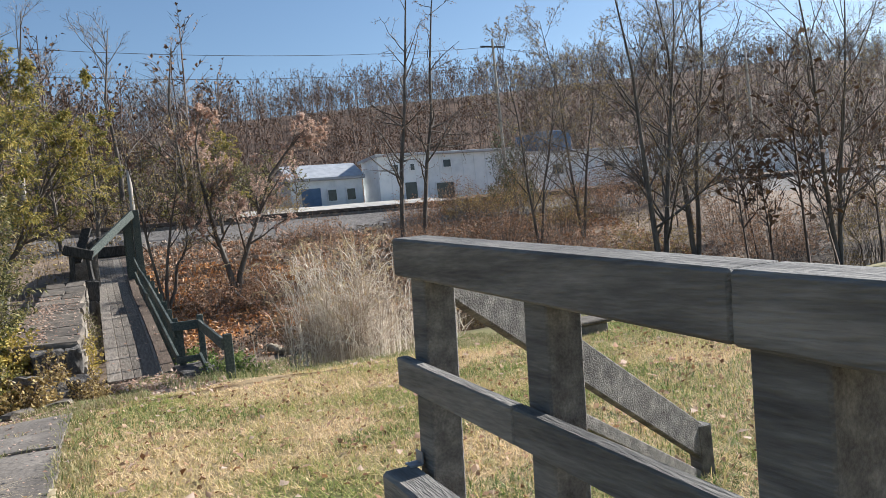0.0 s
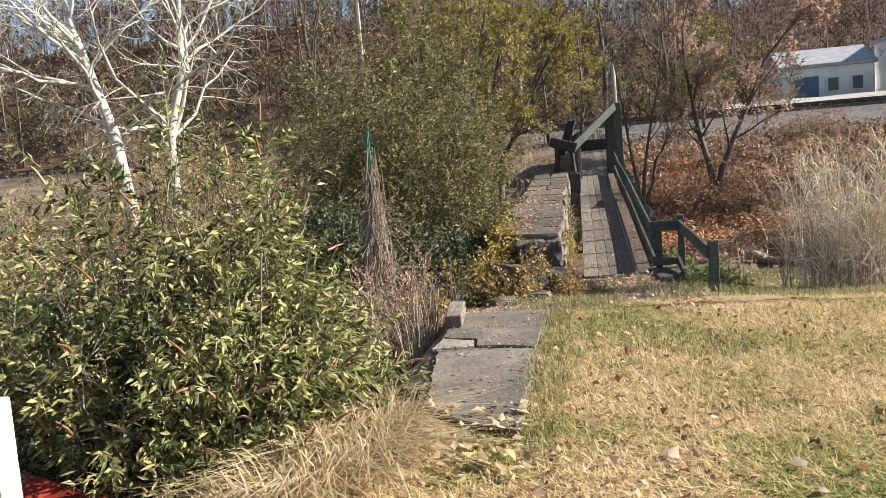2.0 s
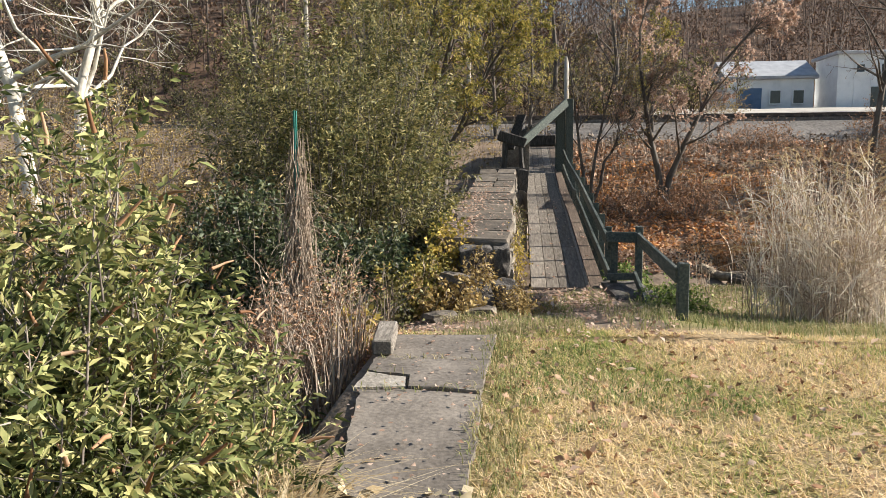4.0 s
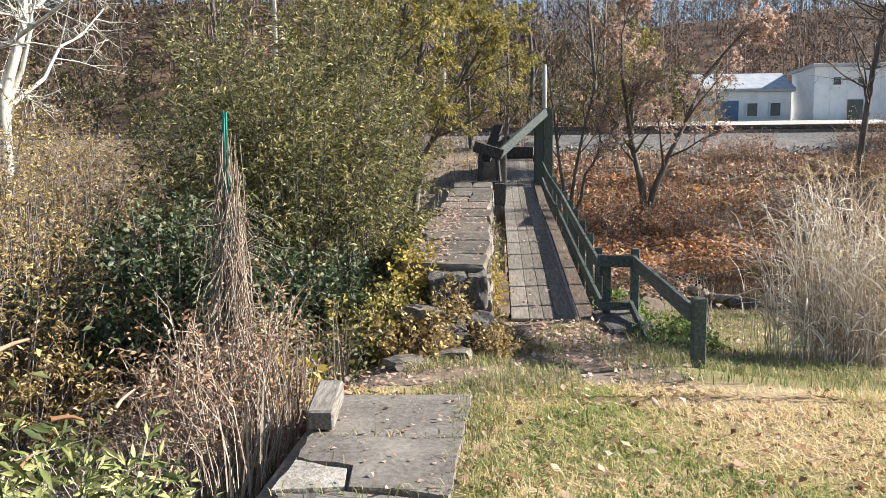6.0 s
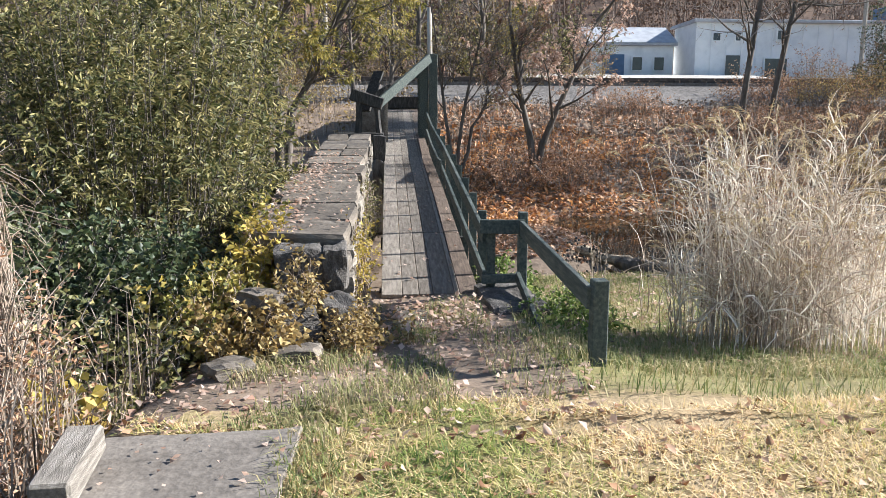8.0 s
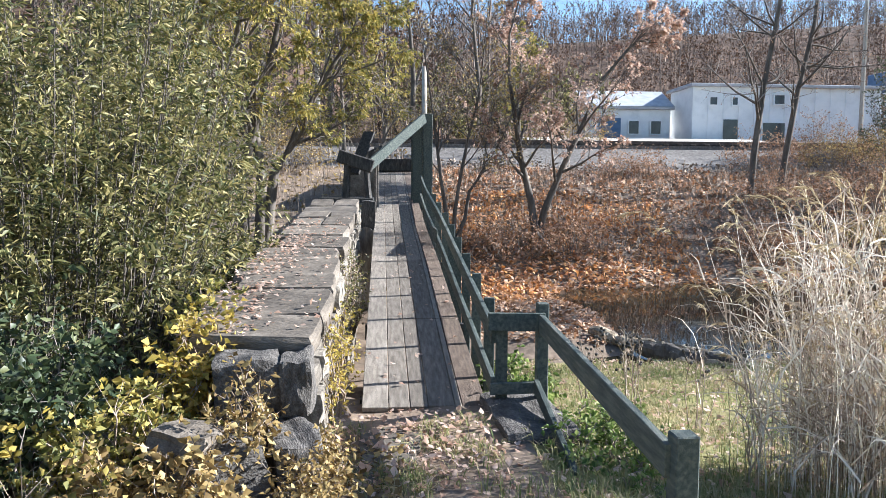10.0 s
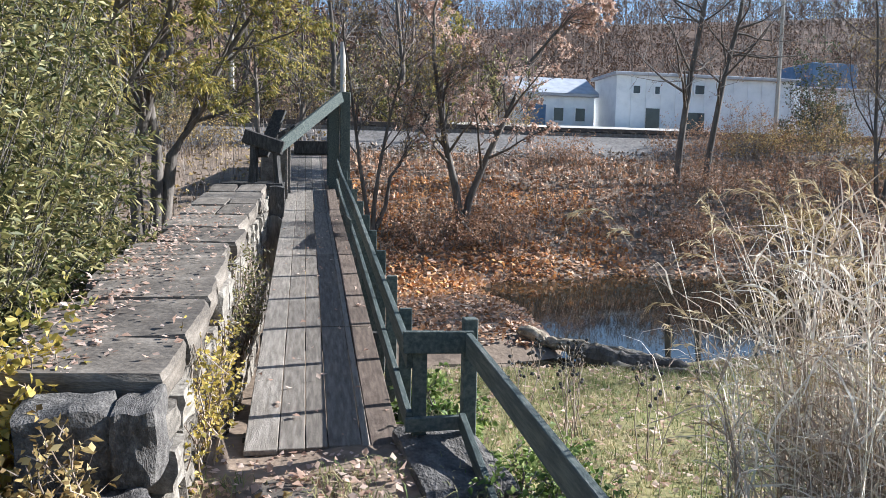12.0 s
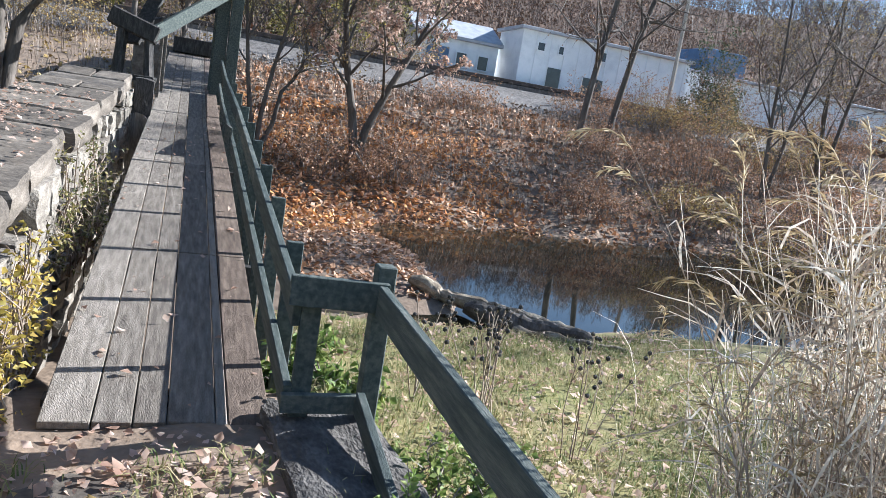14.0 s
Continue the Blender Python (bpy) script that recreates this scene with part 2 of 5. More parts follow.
def handrail():
    root = tagged(thing("handrail"), "low green-grey wooden handrail along the boardwalk", "railing")
    x = 1.03
    # posts
    for y in (-0.08, 0.62, 1.52, 2.45, 3.4, 4.3, 5.3, 6.6, 7.9, 9.2):
        bm = bmesh.new()
        z = deck_z(y)
        box(bm, (x + 0.02, y - 0.022, z - 0.5), (x + 0.11, y + 0.022, z + 0.70), bevel=0.004)
        part("post", bm, M["rail"], root)
    for z0, z1, nm in ((0.52, 0.66, "top_rail"), (0.115, 0.245, "bottom_rail")):
        cuts = [-0.1, 2.45, 5.3, 9.2, 11.3]
        for ya, yb in zip(cuts, cuts[1:]):
            bm = bmesh.new()
            zz = (z0 + z1) / 2
            beam(bm, (x, ya, deck_z(ya) + zz), (x, yb + 0.01, deck_z(yb) + zz), 0.04, z1 - z0, 0.004)
            part(nm, bm, M["rail"], root)
    # unseen slanting board, added to cast the diamond-shaped shadow on the planks
    bm = bmesh.new()
    beam(bm, (1.0, 6.85, deck_z(6.85) + 0.16), (1.0, 5.7, deck_z(5.7) + 0.28), 0.025, 0.22, 0.003)
    part("slant_board", bm, M["rail"], root)
    # the short level return and the slope down to the end post
    bm = bmesh.new()
    beam(bm, (0.98, -0.13, 0.70), (1.42, -0.17, 0.70), 0.04, 0.14, 0.004)
    part("return_rail", bm, M["rail"], root)
    bm = bmesh.new()
    beam(bm, (1.0, -0.13, 0.17), (1.38, -0.17, 0.19), 0.04, 0.09, 0.004)
    part("return_rail", bm, M["rail"], root)
    for px, py, top, foot, w in ((1.41, -0.1, 0.84, -0.5, 0.045), (1.39, -2.93, 0.74, -0.1, 0.05)):
        bm = bmesh.new()
        box(bm, (px - w, py - w, foot), (px + w, py + w, top), bevel=0.006)
        part("post", bm, M["rail"], root)
    bm = bmesh.new()
    beam(bm, (1.385, -0.19, 0.69), (1.335, -2.92, 0.62), 0.04, 0.145, 0.004)
    part("slope_rail", bm, M["rail"], root)
    bm = bmesh.new()
    beam(bm, (1.35, -0.19, 0.21), (1.33, -1.5, -0.02), 0.04, 0.10, 0.004)
    part("slope_rail", bm, M["rail"], root)
    return root


handrail()


bm = bmesh.new()
tube(bm, [(1.36, 15.9, 0.5), (1.37, 15.9, 3), (1.36, 15.9, 5.15)], [0.085, 0.08, 0.07], 10)
M["pole"] = mat("bleached_pole", [(0.28, 0.25, 0.21), (0.42, 0.38, 0.32), (0.52, 0.48, 0.42)], 4, 0.85, 0.3, 30, (4, 4, 0.6))
tagged(mesh_ob("wooden_pole", bm, M["pole"], True), "bleached bare wooden pole behind the bridge tower", "pole")


# ---- railway ----
railway = tagged(thing("railway"), "rusty railway track on a grey ballast bank", "railway", kind="structure")
for y in (25.7, 27.15):
    bm = bmesh.new()
    box(bm, (-80, y - 0.035, 3.58), (120, y + 0.035, 3.74), bevel=0.01)
    part("rail", bm, M["steel"], railway)
bm = bmesh.new()
box(bm, (-80, 24.9, 3.2), (120, 28.0, 3.50))
part("ballast_bed", bm, M["ballast"], railway)



# ---- plant engine ----
M["leaf_olive"] = mat("olive_leaf", [(0.055, 0.065, 0.02), (0.175, 0.168, 0.056), (0.37, 0.315, 0.13)], 2, 0.55, 0, 30, island=0.7, translucent=0.3, spec=0.4)
M["leaf_grey"] = mat("grey_green_leaf", [(0.06, 0.08, 0.026), (0.22, 0.245, 0.085), (0.48, 0.455, 0.20)], 2, 0.6, 0, 30, island=0.7, translucent=0.25, spec=0.2)
M["leaf_dark"] = mat("dark_vine_leaf", [(0.03, 0.045, 0.02), (0.06, 0.085, 0.035), (0.15, 0.16, 0.07)], 2, 0.5, 0, 30, island=0.6, translucent=0.25, spec=0.4)
M["leaf_yellow"] = mat("yellow_autumn_leaf", [(0.28, 0.23, 0.05), (0.48, 0.36, 0.07), (0.62, 0.46, 0.14)], 2, 0.6, 0, 30, island=0.7, translucent=0.35)
M["leaf_ygreen"] = mat("yellow_green_leaf", [(0.13, 0.135, 0.035), (0.30, 0.26, 0.065), (0.50, 0.39, 0.11)], 2, 0.6, 0, 30, island=0.7, translucent=0.35)
M["leaf_brown"] = mat("dry_brown_leaf", [(0.20, 0.10, 0.05), (0.40, 0.23, 0.125), (0.56, 0.38, 0.26)], 2, 0.8, 0, 30, island=0.7, translucent=0.2)
M["leaf_rust"] = mat("rusty_fallen_leaf", [(0.30, 0.15, 0.075), (0.52, 0.30, 0.16), (0.68, 0.47, 0.33)], 0.8, 0.8, 0, 30, island=0.75, translucent=0.15)
M["leaf_orange"] = mat("orange_fallen_leaf", [(0.42, 0.17, 0.05), (0.64, 0.32, 0.11), (0.78, 0.48, 0.24)], 0.8, 0.8, 0, 30, island=0.75, translucent=0.2)
M["leaf_pink"] = mat("dry_pinkish_leaf", [(0.40, 0.25, 0.18), (0.58, 0.41, 0.31), (0.72, 0.56, 0.46)], 2, 0.8, 0, 30, island=0.7, translucent=0.45)
M["leaf_gold"] = mat("rusty_gold_leaf", [(0.17, 0.11, 0.04), (0.36, 0.25, 0.09), (0.52, 0.40, 0.18)], 2, 0.7, 0, 30, island=0.7, translucent=0.3)
M["straw"] = mat("dry_straw", [(0.42, 0.31, 0.17), (0.60, 0.47, 0.27), (0.74, 0.62, 0.42)], 2, 0.8, 0, 30, island=0.6, translucent=0.25)
M["reed"] = mat("bleached_reed", [(0.36, 0.28, 0.21), (0.64, 0.53, 0.42), (0.86, 0.78, 0.67)], 2, 0.75, 0, 30, island=0.9, translucent=0.25)
M["grass"] = mat("lawn_blade", [(0.84, 0.66, 0.42), (0.74, 0.56, 0.31), (0.58, 0.47, 0.20), (0.28, 0.33, 0.085)], 0.9, 0.75, 0, 8, island=0.5, translucent=0.3, con=1.3)
M["verge"] = mat("ragged_verge_blade", [(0.50, 0.40, 0.23), (0.28, 0.27, 0.11), (0.13, 0.17, 0.05)], 1.5, 0.75, 0, 12, island=0.5, translucent=0.3)
M["weed"] = mat("green_weed", [(0.08, 0.13, 0.03), (0.18, 0.25, 0.06), (0.32, 0.36, 0.12)], 2, 0.6, 0, 30, island=0.6, translucent=0.35)
M["twig"] = mat("grey_twig", [(0.10, 0.083, 0.07), (0.19, 0.16, 0.14), (0.30, 0.265, 0.23)], 6, 0.9, 0, 30, island=0.4)
M["dead_vine"] = mat("dead_vine", [(0.16, 0.12, 0.085), (0.29, 0.225, 0.17), (0.42, 0.35, 0.28)], 6, 0.9, 0, 30, island=0.5)
M["pale_bark"] = mat("pale_peeling_bark", [(0.28, 0.25, 0.20), (0.55, 0.52, 0.45), (0.72, 0.69, 0.62)], 5, 0.85, 0.2, 30, (1, 1, 0.4))
M["far_wood"] = mat("far_bare_wood", [(0.075, 0.056, 0.047), (0.125, 0.096, 0.08), (0.19, 0.15, 0.125)], 0.2, 0.95, 0, 3, island=0.5)
M["far_leaf"] = mat("far_brown_leaf", [(0.11, 0.065, 0.042), (0.18, 0.11, 0.07), (0.27, 0.175, 0.115)], 0.2, 0.95, 0, 3, island=0.5)


def mesh_np(name, chunks, mats):
    """A mesh from (verts, tris, material index) chunks."""
    vs, fs, ms, n = [], [], [], 0
    for v, f, k in chunks:
        if len(v) == 0:
            continue
        v = np.asarray(v, np.float32).reshape(-1, 3)
        f = np.asarray(f, np.int32).reshape(-1, 3)
        vs.append(v)
        fs.append(f + n)
        ms.append(np.full(len(f), k, np.int32))
        n += len(v)
    v, f, mi = np.concatenate(vs), np.concatenate(fs), np.concatenate(ms)
    me = bpy.data.meshes.new(name)
    me.vertices.add(len(v))
    me.vertices.foreach_set("co", v.ravel())
    me.loops.add(f.size)
    me.loops.foreach_set("vertex_index", f.ravel())
    me.polygons.add(len(f))
    me.polygons.foreach_set("loop_start", np.arange(len(f), dtype=np.int32) * 3)
    me.polygons.foreach_set("material_index", mi)
    for mm in mats:
        me.materials.append(mm)
    me.update(calc_edges=True)
    return me


def unit(v):
    return v / np.maximum(np.linalg.norm(v, axis=-1, keepdims=True), 1e-9)


def leaves(pos, way, length, width, rng, fold=0.25):
    """Folded leaf blades, four corners each."""
    n = len(pos)
    way = unit(way)
    side = unit(np.cross(way, rng.normal(size=(n, 3))))
    nor = np.cross(side, way)
    ln = (length * rng.uniform(0.6, 1.25, (n, 1)))
    wd = (width * rng.uniform(0.7, 1.2, (n, 1)))
    tip = pos + way * ln - np.array([0, 0, 1]) * ln * 0.15
    mid = pos + way * ln * 0.45 + nor * wd * fold
    v = np.stack([pos, mid + side * wd / 2, tip, mid - side * wd / 2], 1)
    i = np.arange(n)[:, None] * 4
    f = np.concatenate([i + [0, 1, 2], i + [0, 2, 3]], 1).reshape(-1, 3)
    return v.reshape(-1, 3), f


def tubes(lines, r0, r1, sides=3):
    """Tapering tubes along polylines of equal count; r0, r1: radii at the ends, a number or one for each."""
    lines = np.asarray(lines, float)
    n, k, _ = lines.shape
    tan = unit(np.gradient(lines, axis=1))
    ref = np.where(np.abs(tan[..., 2:3]) > 0.9, [1.0, 0, 0], [0, 0, 1.0])
    s = unit(np.cross(tan, ref))
    t = np.cross(tan, s)
    r0, r1 = np.broadcast_to(r0, n)[:, None], np.broadcast_to(r1, n)[:, None]
    r = (r0 + (r1 - r0) * np.linspace(0, 1, k)[None])[..., None, None]
    a = np.linspace(0, 2 * np.pi, sides, endpoint=False)
    v = lines[:, :, None] + r * (np.cos(a)[:, None] * s[:, :, None] + np.sin(a)[:, None] * t[:, :, None])
    idx = np.arange(n * k * sides).reshape(n, k, sides)
    p, q = idx[:, :-1], idx[:, 1:]
    p2, q2 = np.roll(p, -1, 2), np.roll(q, -1, 2)
    f = np.concatenate([np.stack([p, p2, q2], -1).reshape(-1, 3), np.stack([p, q2, q], -1).reshape(-1, 3)])
    return v.reshape(-1, 3), f


def slivers(start, end, width, rng):
    """One thin triangle for each twig."""
    s = unit(np.cross(end - start, rng.normal(size=start.shape))) * width
    v = np.stack([start - s, start + s, end], 1)
    return v.reshape(-1, 3), np.arange(len(start) * 3).reshape(-1, 3)


def grow(start, way, length, wob, rng, k=5, up=0.0):
    """Wandering polylines."""
    p, d = np.array(start, float), unit(np.array(way, float))
    step = (np.broadcast_to(length, len(p)) / (k - 1))[:, None]
    out = [p]
    for _ in range(k - 1):
        d = unit(d + rng.normal(size=d.shape) * wob + np.array([0, 0, up]))
        p = p + d * step
        out.append(p)
    return np.stack(out, 1)


def sprout(lines, count, lo, hi, spread, ratio, rng):
    """Starts, directions, lengths of side shoots on polylines."""
    n, k, _ = lines.shape
    ln = np.linalg.norm(np.diff(lines, axis=1), axis=2).sum(1)
    u = np.sort(rng.uniform(lo, hi, (n, count)), 1)
    x = u * (k - 1)
    i = np.minimum(x.astype(int), k - 2)
    w = (x - i)[..., None]
    row = np.arange(n)[:, None]
    a, b = lines[row, i], lines[row, i + 1]
    pos, tan = a + (b - a) * w, unit(b - a)
    perp = unit(np.cross(tan, rng.normal(size=tan.shape)))
    s = spread * rng.uniform(0.7, 1.2, (n, count, 1))
    way = tan * np.cos(s) + perp * np.sin(s)
    length = ratio * ln[:, None] * (1.15 - 0.75 * u) * rng.uniform(0.6, 1.2, (n, count))
    return pos.reshape(-1, 3), way.reshape(-1, 3), length.ravel(), u.ravel()


def tree(name, trunks, r0, seed, label, category="tree", bark=None, limbs=8, boughs=6, twigs=5, leaf=None, leafn=0, leaf_len=0.07, leaf_wid=0.04,
         spread=0.75, limb_ratio=0.5, lo=0.35, up=0.04, wob=0.12, droop=0.0, group="", k=7):
    """A tree from trunk polylines (lists of points): trunk and limbs in one part, twigs and leaves in the crown."""
    rng = np.random.default_rng(seed)
    base = Vector(trunks[0][0])
    root = tagged(thing(name, base), label, category, group)
    tr = []
    for t in trunks:
        t = np.array(t, float) - np.array(base)
        x = np.linspace(0, len(t) - 1, k)
        line = np.stack([np.interp(x, range(len(t)), t[:, c]) for c in range(3)], 1)
        line[1:-1] += rng.normal(size=(k - 2, 3)) * 0.03 * wob / 0.12
        tr.append(line)
    tr = np.stack(tr)
    p, d, ln, u = sprout(tr, limbs, lo, 0.98, spread, limb_ratio, rng)
    l1 = grow(p, d, ln, wob, rng, 6, up)
    rr = r0 * (1 - 0.8 * u) * 0.5
    p, d, ln, u2 = sprout(l1, boughs, 0.25, 1.0, spread, 0.5, rng)
    l2 = grow(p, d, ln, wob, rng, 4, up)
    p, d, ln, u3 = sprout(l2, twigs, 0.2, 1.0, spread, 0.55, rng)
    l3 = grow(p, d, ln, wob * 1.3, rng, 3, up - droop)
    for line in tr:
        me = mesh_np("trunk", [(*tubes(line[None], r0, r0 * 0.12, 8), 0)], [bark or M["bark"]])
        me.shade_smooth()
        new("trunk", me).parent = root
    for line, r in zip(l1, rr):
        me = mesh_np("limb", [(*tubes(line[None], max(r, 0.012), max(r * 0.25, 0.006), 5), 0)], [bark or M["bark"]])
        me.shade_smooth()
        new("limb", me).parent = root
    r2 = np.repeat(rr * 0.4, boughs)
    chunks = [(*tubes(l2, np.maximum(r2, 0.006), 0.003, 3), 0), (*tubes(l3, 0.006, 0.003, 3), 0)]
    if leaf and leafn:
        q, d, _, _ = sprout(l3, leafn, 0.15, 1.0, 0.9, 1, rng)
        chunks.append((*leaves(q, d - np.array([0, 0, 0.4]), leaf_len, leaf_wid, rng), 1))
    ob = new("crown", mesh_np("crown", chunks, [M["twig"] if bark is None else bark] + ([leaf] if leaf else [])))
    ob.parent = root
    return root


def shrub(name, centre, rx, ry, top, seed, label, leaf, stems=60, twigs=10, leafn=10, leaf_len=0.09, leaf_wid=0.022, category="shrub", twig_mat=None, spikes=None, droop=0.25, fill=0.55, twig_len=0.4):
    """Many stems rising from a footprint to an uneven dome, with leafy twigs."""
    rng = np.random.default_rng(seed)
    root = tagged(thing(name, centre), label, category)
    a, r = rng.uniform(0, 2 * np.pi, stems), np.sqrt(rng.uniform(0, 1, stems))
    h = top - centre[2]
    start = np.stack([0.55 * rx * r * np.cos(a), 0.55 * ry * r * np.sin(a), np.full(stems, -0.1)], 1)
    lump = 0.92 + 0.35 * np.array([noise.noise((c * 1.7 + seed, s * 1.7, seed * 0.3)) for c, s in zip(np.cos(a) * r, np.sin(a) * r)])
    height = h * np.sqrt(np.maximum(0.08, 1 - r**2 * 0.85)) * lump * rng.uniform(fill, 1.08, stems)
    end = np.stack([rx * r * np.cos(a), ry * r * np.sin(a), height], 1)
    mid = (start + end) / 2 + np.array([0, 0, 1]) * height[:, None] * 0.18
    u = np.linspace(0, 1, 6)[None, :, None]
    lines = (1 - u) ** 2 * start[:, None] + 2 * u * (1 - u) * mid[:, None] + u**2 * end[:, None]
    lines[:, 1:] += rng.normal(size=(stems, 5, 3)) * 0.035
    me = mesh_np("branchwork", [(*tubes(lines, 0.009, 0.003, 4), 0)], [twig_mat or M["twig"]])
    ob = tagged(new("branchwork", me), kind="stuff")
    ob.parent = root
    p, d, _, _ = sprout(lines, twigs, 0.22, 1.0, 0.7, 0.3, rng)
    tw = grow(p, d, twig_len * rng.uniform(0.5, 1.2, len(p)), 0.15, rng, 3, -droop * 0.3)
    chunks = [(*slivers(tw[:, 0], tw[:, 1], 0.0035, rng), 0), (*slivers(tw[:, 1], tw[:, 2], 0.003, rng), 0)]
    if leaf:
        q, d, _, _ = sprout(tw, leafn, 0.1, 1.0, 0.8, 1, rng)
        chunks.append((*leaves(q, d - np.array([0, 0, droop]), leaf_len, leaf_wid, rng), 1))
    ob = tagged(new("foliage", mesh_np("foliage", chunks, [twig_mat or M["twig"]] + ([leaf] if leaf else []))), kind="stuff")
    ob.parent = root
    if spikes:
        pick = rng.choice(len(tw), spikes, replace=False)
        e = tw[pick, -1]
        sp = grow(e, unit(tw[pick, -1] - tw[pick, -2]) + [0, 0, 0.2], 0.11, 0.12, rng, 4, -0.1)
        ob = tagged(new("seed_spike_mass", mesh_np("seed_spike_mass", [(*tubes(sp, 0.009, 0.004, 5), 0)], [M["leaf_brown"]])), kind="stuff")
        ob.parent = root
        ob["label"] = "dry brown seed spikes"
    return root


def gz(x, y):
    return ground_z(x, y)


# ---- shrubs beside the path ----
shrub("butterfly_bush", (-2.15, -7.7, gz(-2.15, -7.7)), 0.95, 0.72, 2.12, 11, "tall grey-green butterfly bush with dry seed spikes", M["leaf_grey"], 130, 16, 16, 0.068, 0.02, spikes=320, fill=0.4)
shrub("butterfly_bush", (-1.75, -7.35, gz(-1.75, -7.35)), 0.75, 0.6, 1.2, 12, "grey-green butterfly bush over dry grass", M["leaf_grey"], 75, 14, 15, 0.068, 0.02, spikes=110)
shrub("butterfly_bush", (-3.8, -6.9, gz(-3.8, -6.9)), 1.4, 1.3, 1.75, 13, "broad grey-green butterfly bush", M["leaf_grey"], 110, 14, 14, 0.07, 0.02, spikes=160, fill=0.4)
shrub("butterfly_bush", (-1.75, -6.3, gz(-1.75, -6.3)), 0.55, 0.7, 0.6, 14, "low grey-green bush at the slab's edge", M["leaf_grey"], 60, 12, 11, 0.08, 0.022, spikes=40)
shrub("willow_shrub", (-3.1, 1.6, gz(-3.1, 1.6)), 2.1, 2.2, 5.4, 21, "tall olive willow shrub beside the stone wall", M["leaf_olive"], 230, 15, 14, 0.10, 0.025, twig_len=0.55, twig_mat=M["bark"])
shrub("willow_shrub", (-3.3, 4.9, gz(-3.3, 4.9)), 1.75, 1.9, 5.8, 22, "tall olive willow shrub behind the stone wall", M["leaf_olive"], 180, 15, 14, 0.10, 0.025, twig_len=0.55, twig_mat=M["bark"])
tree("creek_willow", [[(-2.8, 10.5, -1.2), (-2.75, 10.5, 2.0), (-2.2, 10.2, 4.2), (-1.5, 9.6, 6.5)], [(-2.5, 10.6, -1.2), (-2.4, 10.6, 2.0), (-2.7, 10.4, 4.5), (-2.9, 10.0, 7.0)], [(-3.2, 10.2, -1.2), (-3.6, 9.8, 2.5), (-3.9, 8.8, 4.5), (-3.6, 7.8, 6.0)], [(-2.6, 10.7, -1.2), (-2.2, 10.8, 2.0), (-1.2, 10.9, 3.8), (-0.2, 10.8, 5.6)], [(-3.0, 10.0, -1.2), (-2.9, 9.0, 2.2), (-2.4, 7.6, 3.8), (-1.9, 6.4, 5.4)]],
     0.15, 23, "dark-trunked willow with olive and yellow leaves overhead", limbs=13, boughs=9, twigs=7, leaf=M["leaf_ygreen"], leafn=8, leaf_len=0.115, leaf_wid=0.032, limb_ratio=0.40, lo=0.38, droop=0.2)
shrub("goldenrod_thicket", (-5.2, -1.2, gz(-5.2, -1.2)), 2.1, 1.9, 2.75, 24, "rusty gold thicket of autumn weeds", M["leaf_gold"], 170, 11, 9, 0.06, 0.018)
shrub("goldenrod_thicket", (-7.2, -3.4, gz(-7.2, -3.4)), 2.3, 2.2, 2.2, 25, "rusty gold thicket of autumn weeds", M["leaf_gold"], 130, 11, 9, 0.06, 0.018)
shrub("goldenrod_thicket", (-4.5, -3.0, gz(-4.5, -3.0)), 1.5, 1.2, 2.1, 34, "rust and olive thicket of autumn weeds", M["leaf_gold"], 130, 11, 9, 0.06, 0.02, fill=0.35)
shrub("goldenrod_thicket", (-6.6, 0.6, gz(-6.6, 0.6)), 2.0, 1.6, 2.9, 35, "tall rusty thicket of autumn weeds", M["leaf_brown"], 130, 10, 7, 0.06, 0.02, fill=0.3)
shrub("vine_thicket", (-3.3, -1.9, gz(-3.3, -1.9)), 1.2, 1.05, 1.75, 26, "dark green vine thicket in shade", M["leaf_dark"], 110, 12, 10, 0.075, 0.045)
shrub("vine_thicket", (-2.2, -1.2, gz(-2.2, -1.2)), 0.85, 0.95, 1.0, 27, "dark green bramble thicket by the stone wall", M["leaf_dark"], 70, 11, 9, 0.07, 0.045)
shrub("bramble", (-1.75, -2.6, gz(-1.75, -2.6)), 0.55, 0.7, 0.62, 28, "mixed brown and green bramble over fallen stones", M["leaf_olive"], 50, 10, 8, 0.06, 0.035)
shrub("dead_weeds", (-2.0, -3.9, gz(-2.0, -3.9)), 0.65, 1.1, 0.95, 29, "dry rust-brown dead weeds along the slab", M["leaf_brown"], 130, 10, 4, 0.045, 0.02, twig_mat=M["dead_vine"])
shrub("yellow_sapling", (-1.25, -1.0, gz(-1.25, -1.0)), 0.3, 0.35, 0.95, 31, "yellow-leaved sapling at the end of the stone wall", M["leaf_yellow"], 16, 9, 5, 0.075, 0.06, twig_len=0.22)
shrub("yellow_sapling", (-1.55, -1.8, gz(-1.55, -1.8)), 0.35, 0.4, 0.7, 32, "yellow-leaved sapling among fallen stones", M["leaf_yellow"], 9, 8, 5, 0.065, 0.05, twig_len=0.22)
shrub("yellow_sapling", (-1.55, -3.6, gz(-1.55, -3.6)), 0.22, 0.3, 0.45, 33, "small yellow-leaved sapling beside the slab", M["leaf_yellow"], 10, 8, 5, 0.075, 0.06, twig_len=0.2)

